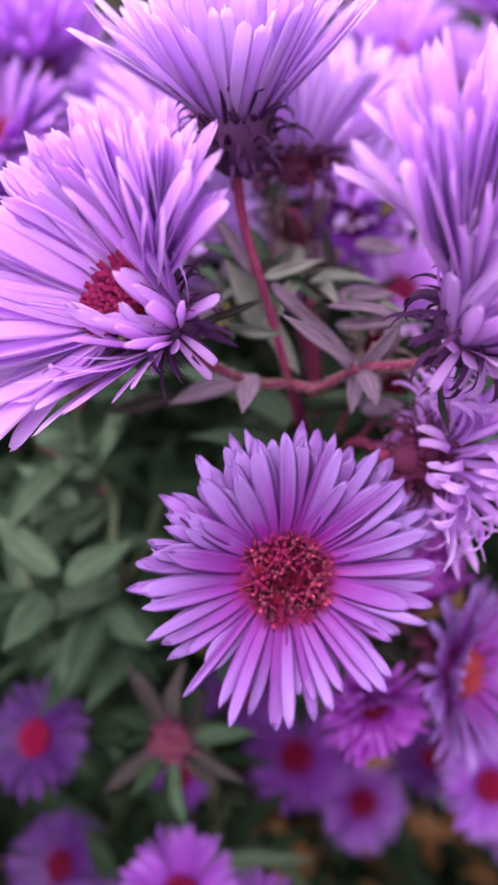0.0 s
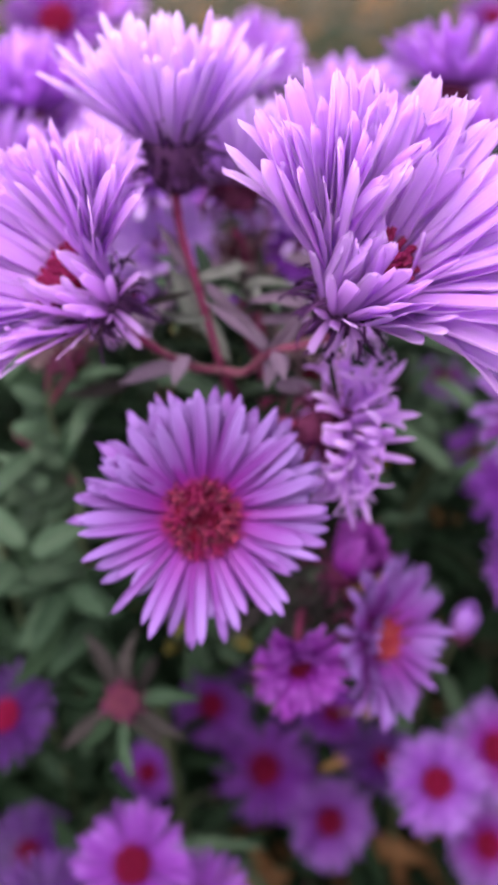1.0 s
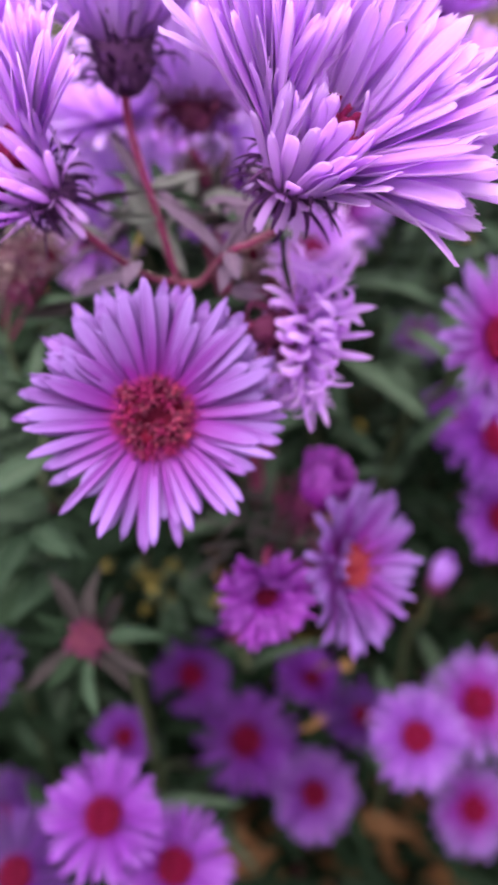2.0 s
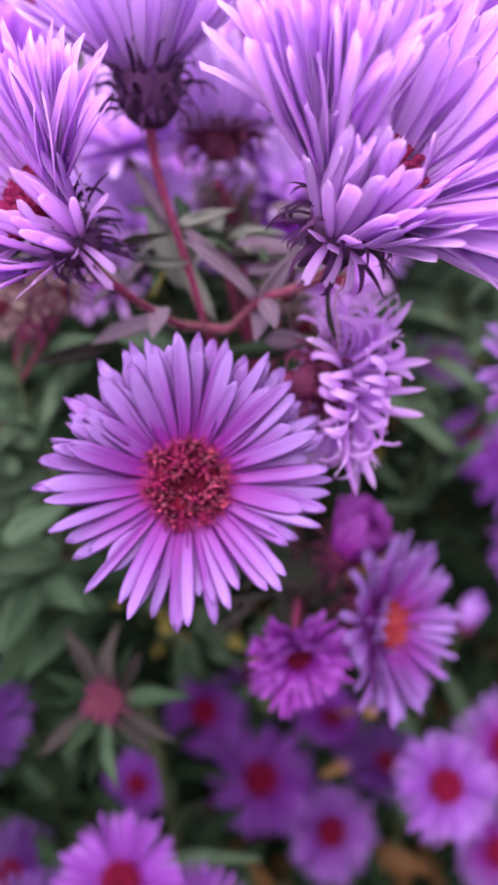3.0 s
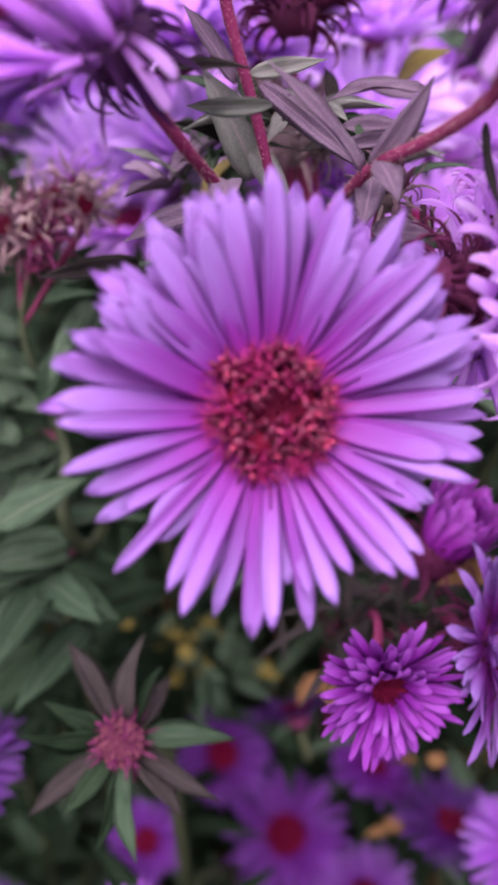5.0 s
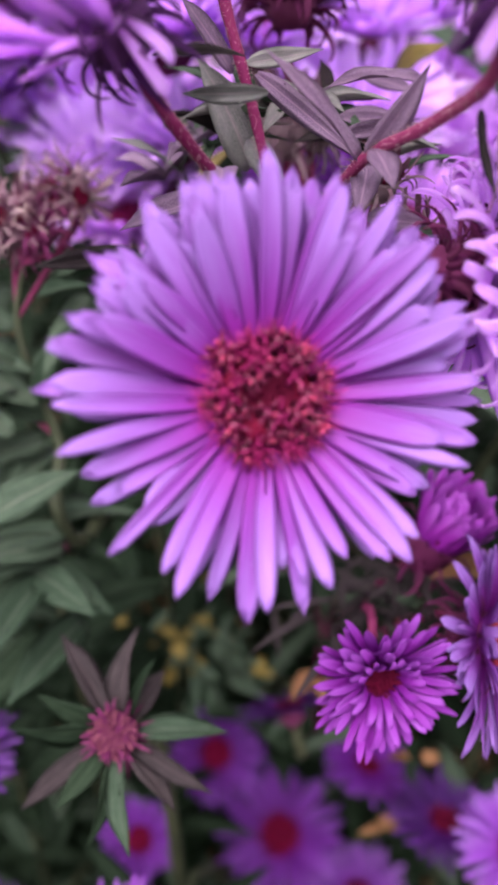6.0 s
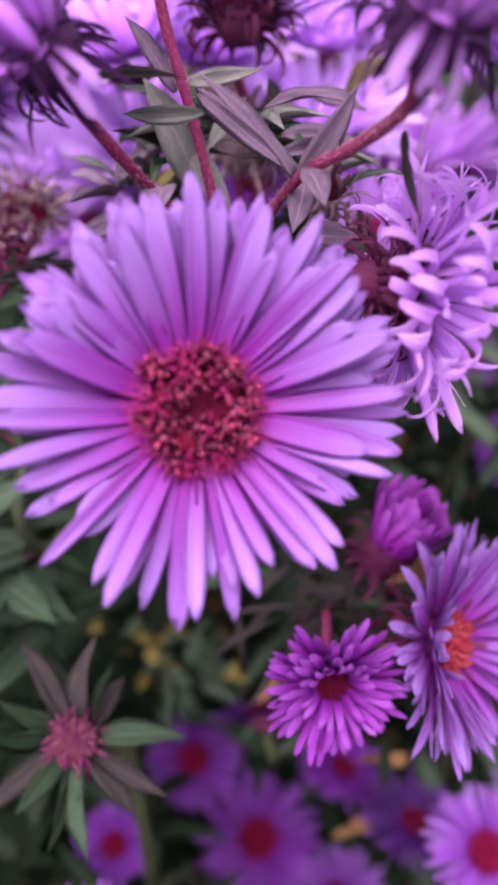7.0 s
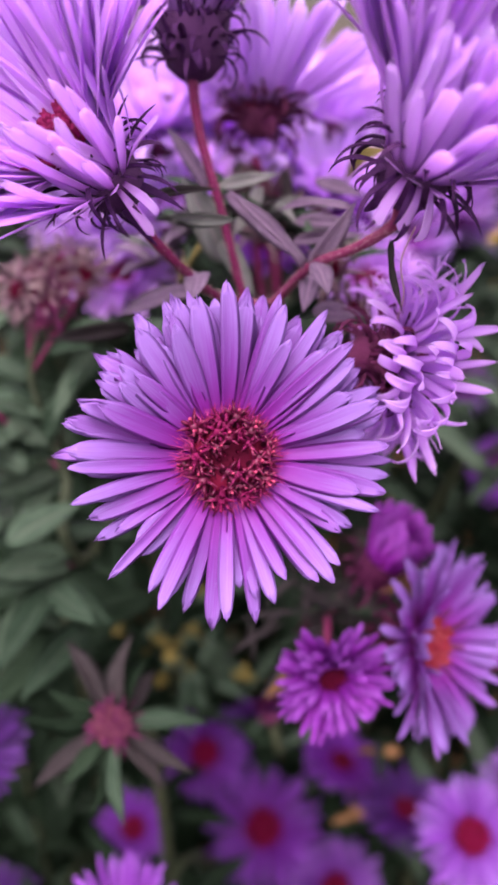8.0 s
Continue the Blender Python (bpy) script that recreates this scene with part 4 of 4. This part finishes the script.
cup_flower = head((0.0427, 0.1480, 0.9025), (0.74, -0.46, 0.49), 0.0048, [(34, 34, 0.0142, 0.0021, 0), (50, 20, 0.0158, 0.0025, -6, -110, 130), (38, 8, 0.0150, 0.0024, -8), (8, 50, 0.0075, 0.0020, 40, 110, 230), (12, 30, 0.0120, 0.0014, -40, 170, 300)], VIOLET,
                  "violet aster with an orange disc facing aside", 19, disc="orange", cup="wine", bracts=40, jitter=1.7, tilt=(10, 165), short=0.25)
stem_to(cup_flower, [(0.036, 0.157, 0.897), (0.032, 0.18, 0.87), (0.026, 0.25, 0.78)], 0.0008, 0.0011, STEM_RED, disc_r=0.0045)

# a leafy bud seen from above: a rosette of narrow leaves round a closed head
star = head((-0.0169, 0.1340, 0.8854), (0.11, -0.64, 0.76), 0.0037, [], LILAC, "closed dull-pink aster bud in a rosette of leaves", 28, disc="bud", cup="wine", bracts=80, bract_len=1.2, bract_up=58)
stem_to(star, [(-0.018, 0.150, 0.86), (-0.020, 0.17, 0.75), (-0.03, 0.20, -0.02)], 0.0009, 0.0022, STEM_GREEN, disc_r=0.004)
rs = random.Random(41)
for k, (az, ln, mat) in enumerate(((8, 0.016, LEAF_MID), (-28, 0.016, LEAF_MAUVE_DARK), (-80, 0.016, LEAF_MID), (-104, 0.015, LEAF_SHADED), (-146, 0.018, LEAF_MAUVE_DARK), (172, 0.015, LEAF_SHADED), (118, 0.017, LEAF_MAUVE_DARK), (82, 0.015, LEAF_MAUVE_DARK), (46, 0.012, LEAF_SHADED), (150, 0.012, LEAF_SHADED), (-52, 0.013, LEAF_MAUVE_DARK), (-124, 0.012, LEAF_SHADED), (62, 0.010, LEAF_MAUVE_DARK))):
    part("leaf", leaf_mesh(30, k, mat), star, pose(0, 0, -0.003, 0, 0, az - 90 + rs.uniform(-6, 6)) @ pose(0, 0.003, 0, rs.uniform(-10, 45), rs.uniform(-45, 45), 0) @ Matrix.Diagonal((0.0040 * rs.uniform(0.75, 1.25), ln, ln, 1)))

# ---- low leafy stems beside it ----
for i, (top, foot) in enumerate((((-0.0459, 0.1838, 0.9188), (-0.10, 0.26, 0.0)), ((-0.0638, 0.1752, 0.9041), (-0.13, 0.24, 0.0)), ((-0.0448, 0.1779, 0.8795), (-0.07, 0.27, 0.0)))):
    rl = random.Random(500 + i)
    shoot = tagged(new("aster_shoot"), "leafy green aster shoot without flowers", "plant stem", "leafy shoots")
    shoot.matrix_basis = pose(*foot)
    si = shoot.matrix_basis.inverted()
    mid = (top[0] * 0.7 + foot[0] * 0.3, top[1] * 0.6 + foot[1] * 0.4, 0.62)
    part("stem", tube("stem", [si @ Vector(q) for q in (top, mid, (foot[0], foot[1], -0.02))], 0.0006, 0.0020, STEM_GREEN, 8), shoot)
    leafy(shoot, [top, mid], rl, 34, 0.026, 0.0062, [LEAF_MID, LEAF_SHADED, LEAF_GREY, LEAF_SHADED], 0.8)

# ---- the leafy stem with withered buds beside it ----
side_branch = tagged(new("aster_branch"), "leafy aster stem with withered wine-red buds", "plant stem")
side_branch.matrix_basis = pose(-0.05, 0.22, 0.0)
SIDE = [(-0.0419, 0.1849, 0.9441), (-0.0443, 0.1832, 0.9339), (-0.0421, 0.1810, 0.9223), (-0.0380, 0.1787, 0.9100), (-0.0354, 0.1714, 0.8916)]
sinv = side_branch.matrix_basis.inverted()
part("stem", tube("stem", [sinv @ Vector(q) for q in SIDE + [(-0.035, 0.24, 0.78), (-0.05, 0.28, -0.02)]], 0.0004, 0.0018, STEM_GREEN, 8), side_branch)
for line in ([(-0.0545, 0.1815, 0.9256), (-0.0469, 0.1810, 0.9183), (-0.0399, 0.1798, 0.9119)], [(-0.0354, 0.1714, 0.8916), (-0.0381, 0.1682, 0.8913), (-0.0409, 0.1640, 0.8914)], [(-0.0419, 0.1849, 0.9441), (-0.0472, 0.1892, 0.9508), (-0.0525, 0.1897, 0.9526)]):
    part("stem", tube("stem", [sinv @ Vector(q) for q in line], 0.0005, 0.0006, STEM_RED, 8), side_branch)
for base, tip, width, mat, droop, var in (
    ((-0.0425, 0.1795, 0.9170), (-0.0316, 0.1817, 0.9376), 0.0042, LEAF_MID, 15, 0),
    ((-0.0427, 0.1816, 0.9232), (-0.0501, 0.1746, 0.9322), 0.0050, LEAF_GREY, 35, 1),
    ((-0.0401, 0.1815, 0.9142), (-0.0548, 0.1751, 0.9172), 0.0045, LEAF_MID, 30, 2),
    ((-0.0509, 0.1789, 0.8964), (-0.0405, 0.1797, 0.9119), 0.0050, LEAF_GREY, 10, 3),
    ((-0.0361, 0.1707, 0.8941), (-0.0517, 0.1547, 0.8981), 0.0050, LEAF_MID, 25, 4),
    ((-0.0409, 0.1644, 0.8919), (-0.0249, 0.1539, 0.8914), 0.0060, LEAF_MID, 20, 5),
    ((-0.0388, 0.1640, 0.8892), (-0.0489, 0.1450, 0.8847), 0.0060, LEAF_MID, 25, 6),
    ((-0.0447, 0.1728, 0.8621), (-0.0572, 0.1514, 0.8532), 0.0080, LEAF_SHADED, 20, 7),
    ((-0.0525, 0.1850, 0.8964), (-0.0574, 0.1718, 0.8968), 0.0070, LEAF_GREY, 30, 8),
    ((-0.0361, 0.1845, 0.9423), (-0.0214, 0.1797, 0.9494), 0.0036, LEAF_GREY, 30, 9),
    ((-0.0397, 0.1838, 0.9388), (-0.0283, 0.1801, 0.9431), 0.0036, LEAF_MID, 25, 10),
    ((-0.0522, 0.1950, 0.9428), (-0.0581, 0.1888, 0.9358), 0.0045, LEAF_GREY, 30, 11),
    ((-0.0507, 0.1949, 0.9258), (-0.0615, 0.1962, 0.9297), 0.0055, LEAF_GREY, 20, 12),
    ((-0.0310, 0.1970, 0.9327), (-0.0415, 0.1882, 0.9233), 0.0050, LEAF_MID, 20, 13),
    ((-0.0423, 0.1842, 0.8932), (-0.0478, 0.1711, 0.8938), 0.0060, LEAF_SHADED, 20, 14),
    ((-0.0428, 0.1792, 0.9196), (-0.0327, 0.1880, 0.9344), 0.0050, LEAF_GREY, 15, 0),
    ((-0.0539, 0.1806, 0.9290), (-0.0404, 0.1785, 0.9258), 0.0055, LEAF_GREY, 25, 1),
    ((-0.0356, 0.1685, 0.8972), (-0.0499, 0.1556, 0.9004), 0.0065, LEAF_GREY, 20, 2),
    ((-0.0369, 0.1674, 0.8941), (-0.0510, 0.1524, 0.8944), 0.0065, LEAF_MID, 20, 3),
    ((-0.0392, 0.1614, 0.8929), (-0.0239, 0.1522, 0.8931), 0.0075, LEAF_MID, 20, 0),
    ((-0.0397, 0.1643, 0.8886), (-0.0459, 0.1425, 0.8889), 0.0075, LEAF_GREY, 20, 1),
    ((-0.0413, 0.1808, 0.9093), (-0.0534, 0.1694, 0.9105), 0.0060, LEAF_GREY, 20, 2),
    ((-0.0411, 0.1825, 0.9063), (-0.0449, 0.1686, 0.9047), 0.0055, LEAF_GREY, 20, 3),
    ((-0.0353, 0.1664, 0.8953), (-0.0465, 0.1519, 0.9026), 0.0065, LEAF_GREY, 20, 0),
    ((-0.0377, 0.1611, 0.8917), (-0.0429, 0.1395, 0.8909), 0.0070, LEAF_MID, 20, 1),
    ((-0.0391, 0.1612, 0.8925), (-0.0227, 0.1552, 0.8899), 0.0080, LEAF_MID, 25, 2),
    ((-0.0493, 0.1782, 0.9241), (-0.0402, 0.1790, 0.9191), 0.0060, LEAF_GREY, 25, 3),
    ((-0.0326, 0.1890, 0.9370), (-0.0368, 0.1741, 0.9280), 0.0050, LEAF_GREY, 15, 0),
    ((-0.0503, 0.1803, 0.9102), (-0.0552, 0.1672, 0.9155), 0.0090, LEAF_GREY, 15, 1),
    ((-0.0324, 0.1633, 0.8784), (-0.0397, 0.1417, 0.8795), 0.0080, LEAF_MID, 25, 2),
    ((-0.0428, 0.1540, 0.9142), (-0.0610, 0.1635, 0.9182), 0.0070, LEAF_GREY, 20, 3),
    ((-0.0413, 0.1530, 0.9125), (-0.0282, 0.1634, 0.9170), 0.0070, LEAF_GREY, 20, 0),
    ((-0.0434, 0.1498, 0.9107), (-0.0494, 0.1350, 0.9153), 0.0080, LEAF_MID, 20, 1),
    ((-0.0435, 0.1713, 0.9166), (-0.0577, 0.1774, 0.9233), 0.0060, LEAF_GREY, 20, 2),
):
    leaf_between(side_branch, base, tip, width, mat, droop, 0, var, (0.1, -0.5, 0.8))
rw = random.Random(43)
old = head((0.0011, 0.2101, 0.9650), (0.1, 0.1, 0.95), 0.0045, [(14, 70, 0.009, 0.0012, 30), (14, 50, 0.009, 0.0012, 60)], WITHERED, "withered brown aster head under a lilac flower", 59, disc="dark", cup="dusty", bracts=40, bract_len=1.8, jitter=2.5)
for k, (c, axis) in enumerate((((0.0188, 0.1695, 0.9668), (0.2, -0.3, 0.9)), ((0.0232, 0.1673, 0.9599), (-0.3, -0.3, 0.8)), ((0.0094, 0.1882, 0.9681), (0.5, -0.2, 0.7)))):
    w = head(c, axis, 0.0024, [(10, 70, 0.006, 0.0009, 40)], WITHERED, "withered mauve aster bud with curled bracts", 90 + k, disc="dark", cup="dusty", bracts=34, bract_len=2.0, group="withered buds", jitter=2.2)
    stem_to(w, [(c[0] - 0.002, c[1] + 0.006, c[2] - 0.012), (0.009, 0.20, 0.90)], 0.0005, 0.0006, STEM_RED, disc_r=0.0024)
stem_to(old, [(0.002, 0.214, 0.94), (0.006, 0.23, 0.90), (0.012, 0.26, 0.78)], 0.0008, 0.0012, STEM_RED, disc_r=0.0045)
for k, c in enumerate(((-0.0342, 0.1915, 0.9573), (-0.0369, 0.1912, 0.9532), (-0.0316, 0.1894, 0.955), (-0.0409, 0.1869, 0.9522), (-0.0441, 0.1866, 0.9492), (-0.0384, 0.1839, 0.9505), (-0.045, 0.185, 0.9522), (-0.039, 0.1934, 0.9551), (-0.0445, 0.1924, 0.9526))):
    axis = (rw.uniform(-0.6, 0.6), rw.uniform(-0.6, 0.1), rw.uniform(0.1, 0.9))
    w = head(c, axis, 0.0018, [(7, 60, 0.007, 0.0006, 75), (6, 20, 0.006, 0.0006, -90)], WITHERED, "withered wine-red aster bud with curled bracts", 60 + k, disc="dark", cup="wine" if k % 2 else "dusty", bracts=20, bract_len=3.4, group="withered buds", jitter=2.6)
    stem_to(w, [SIDE[0] if k % 2 else SIDE[1]], 0.0004, 0.0004, STEM_RED, disc_r=0.0026)

# ---- flowers farther down and behind ----
FAR = (
    ((-0.0201, 0.2262, 0.7448), (0.08, -0.5, 0.86), 0.017, PURPLE, "red"),
    ((0.0043, 0.2151, 0.7178), (0.0, -0.5, 0.86), 0.022, PURPLE, "red"),
    ((0.0349, 0.2160, 0.6785), (0.1, -0.5, 0.86), 0.020, DUSK, "red"),
    ((0.0682, 0.1745, 0.7975), (0.05, -0.5, 0.86), 0.016, DUSK, "red"),
    ((0.0891, 0.1907, 0.7964), (0.2, -0.5, 0.86), 0.018, VIOLET, "red"),
    ((-0.0174, 0.1217, 0.8273), (0.0, -0.4, 0.9), 0.016, ORCHID, "red"),
    ((-0.0615, 0.1500, 0.8450), (-0.3, -0.4, 0.86), 0.015, PURPLE_SHADED, "red"),
    ((-0.0670, 0.1434, 0.7700), (-0.2, -0.3, 0.9), 0.018, PURPLE_SHADED, "dark"),
    ((-0.0320, 0.1744, 0.7777), (0.1, -0.5, 0.86), 0.011, PURPLE, "red"),
    ((0.0226, 0.2374, 0.6585), (0.1, -0.3, 0.9), 0.014, PURPLE, "dark"),
    ((0.0318, 0.2168, 0.7638), (0.3, 0.25, 0.9), 0.016, PURPLE, "dark"),
    ((0.0994, 0.1969, 0.7162), (0.2, -0.5, 0.86), 0.018, VIOLET, "red"),
    ((0.0761, 0.1986, 0.9325), (0.5, -0.6, 0.6), 0.020, VIOLET, "red"),
    ((0.0883, 0.2412, 0.8703), (0.4, -0.6, 0.6), 0.018, PURPLE, "red"),
    ((0.0930, 0.2329, 0.8428), (0.4, -0.6, 0.6), 0.016, ORCHID, "red"),
    ((-0.0897, 0.3441, 0.9891), (0.1, -0.6, 0.7), 0.020, PURPLE, "red"),
    ((-0.0719, 0.2635, 0.9823), (-0.1, 0.3, 0.95), 0.024, PALE, "dark"),
    ((-0.1223, 0.3558, 0.9626), (-0.1, 0.2, 0.95), 0.026, PALE, "dark"),
    ((0.0521, 0.2817, 0.9878), (0.1, 0.35, 0.95), 0.022, PALE, "dark"),
    ((0.0930, 0.5979, 0.9419), (0.1, -0.3, 0.9), 0.022, PURPLE, "red"),
    ((-0.1135, 0.4773, 0.9659), (0.1, -0.3, 0.9), 0.022, LILAC, "red"),
    ((-0.0281, 0.2394, 0.9740), (-0.2, -0.22, 0.95), 0.026, PALE, "pink"),
    ((-0.0310, 0.2434, 0.9440), (-0.1, -0.22, 0.95), 0.018, PALE, "pink"),
    ((-0.0599, 0.2744, 0.9440), (-0.1, -0.22, 0.95), 0.025, PALE, "pink"),
    ((0.0119, 0.2646, 0.9514), (0.1, -0.22, 0.95), 0.025, PALE, "pink"),
    ((0.0308, 0.2591, 0.9399), (0.1, -0.35, 0.9), 0.019, VIOLET, "dark"),
    ((-0.0307, 0.3211, 0.9700), (-0.1, -0.22, 0.95), 0.023, PALE, "pink"),
    ((0.0209, 0.3240, 0.9643), (0.1, -0.22, 0.95), 0.023, PALE, "pink"),
    ((0.0513, 0.3153, 0.9285), (0.1, -0.2, 0.95), 0.021, VIOLET, "dark"),
    ((-0.0234, 0.3900, 0.9618), (0.0, -0.4, 0.9), 0.023, PALE, "dark"),
    ((-0.0656, 0.3257, 0.9481), (-0.1, -0.3, 0.9), 0.021, PALE, "dark"),
    ((0.0453, 0.3585, 0.9388), (0.1, -0.3, 0.9), 0.025, PALE, "dark"),
    ((-0.1043, 0.3674, 0.9450), (-0.1, -0.3, 0.9), 0.022, PALE, "dark"),
    ((-0.0094, 0.2456, 0.9720), (0.0, -0.22, 1.0), 0.021, PALE, "pink"),
    ((-0.0240, 0.2320, 0.9540), (0.0, -0.22, 1.0), 0.017, PALE, "pink"),
    ((0.0017, 0.2279, 0.9494), (0.0, -0.3, 0.95), 0.012, PURPLE, "dark"),
    ((0.0125, 0.2345, 0.9551), (0.1, -0.3, 0.95), 0.013, PURPLE, "dark"),
    ((0.0415, 0.2984, 0.9372), (0.1, 0.05, 0.9), 0.026, LILAC, "red"),
    ((-0.0376, 0.2875, 0.9410), (-0.1, 0.05, 0.9), 0.025, LILAC, "red"),
    ((0.0120, 0.2640, 0.9710), (0.1, 0.1, 0.95), 0.020, PALE, "dark"),
    ((-0.0756, 0.2728, 0.9560), (-0.1, -0.22, 0.9), 0.020, PALE, "pink"),
    ((0.0635, 0.2966, 0.8751), (0.1, -0.3, 0.95), 0.012, VIOLET, "pink"),
    ((0.0798, 0.2801, 0.8509), (0.1, -0.5, 0.85), 0.014, PURPLE, "red"),
    ((-0.0402, 0.1098, 0.8138), (-0.1, -0.4, 0.9), 0.018, PURPLE_SHADED, "dark"),
    ((-0.0390, 0.2400, 0.9330), (-0.1, -0.4, 0.9), 0.017, LILAC, "pink"),
    ((-0.0495, 0.2500, 0.9440), (-0.1, -0.3, 0.9), 0.018, PALE, "pink"),
    ((0.0140, 0.2480, 0.9560), (0.1, -0.2, 0.9), 0.019, PALE, "pink"),
    ((0.0258, 0.2330, 0.9380), (0.1, -0.4, 0.9), 0.015, LILAC, "pink"),
    ((0.0730, 0.3300, 0.9560), (0.1, -0.1, 0.95), 0.030, PALE, "dark"),
    ((-0.0749, 0.2412, 0.9703), (-0.1, -0.25, 0.95), 0.020, PALE, "pink"),
    ((-0.0815, 0.275, 0.9768), (-0.1, -0.25, 0.95), 0.026, PALE, "pink"),
    ((-0.0873, 0.2507, 0.9506), (-0.1, -0.25, 0.95), 0.022, PALE, "pink"),
    ((0.0078, 0.1886, 0.826), (-0.3, 0.75, 0.6), 0.014, PURPLE_SHADED, "dark"),
    ((0.0515, 0.185, 0.7899), (0.1, 0.2, 0.95), 0.016, PURPLE_SHADED, "dark"),
    ((-0.0001, 0.1215, 0.8040), (0.2, -0.3, 0.9), 0.016, ORCHID, "red"),
)
for i, (c, axis, size, mat, disc) in enumerate(FAR):
    if mat is PALE and (c[0] < -0.05 or c[1] > 0.27):
        mat = MAUVE
    rf = random.Random(300 + i)
    dr = size * (0.31 if disc == "red" else 0.26)
    full = mat in (LILAC, PALE, MAUVE) and c[2] > 0.93
    rays = [(26, 58, size * 0.85, size * 0.13, -6), (30, 40, size * 0.92, size * 0.13, -6), (28, 22, size * 0.85, size * 0.13, -8)] if full else [(32, 17, size * 0.80, size * 0.092, -4), (36, 6, size * 0.82, size * 0.092, -6)]
    f = head(c, axis, dr, rays, mat,
             {"petal_purple": "deep purple aster on a leafy stem behind", "petal_violet": "violet aster on a leafy stem behind", "petal_lilac": "pale lilac aster on a leafy stem behind", "petal_pale": "pale lilac aster on a leafy stem behind", "petal_mauve": "dull lilac aster on a leafy stem behind", "petal_dusk": "dusky violet aster on a leafy stem behind", "petal_purple_shaded": "purple aster on a leafy stem behind, darkened as in shade", "petal_orchid": "orchid-purple aster on a leafy stem behind", "petal_magenta": "magenta aster on a leafy stem behind"}[mat.name],
             200 + i, disc=disc, cup="far", group="asters behind", jitter=1.3, tilt=(rf.uniform(0, 12), rf.uniform(0, 360)))
    x, y, z = Vector(c) - Vector(axis).normalized() * dr * 3
    foot = (x + rf.uniform(-0.06, 0.06), y + 0.16 + rf.uniform(0, 0.08), -0.02)
    line = [(x, y + 0.012, z - 0.02), (x * 0.7 + foot[0] * 0.3, y * 0.55 + foot[1] * 0.45, z * 0.82), foot]
    stem_to(f, line, 0.0008, 0.0020, STEM_GREEN, disc_r=dr, per=4)
    leafy(f, [Vector(line[0]), Vector(line[1])], rf, 9, 0.034, 0.008, [LEAF_SHADED, LEAF_SHADED, LEAF_GREY])
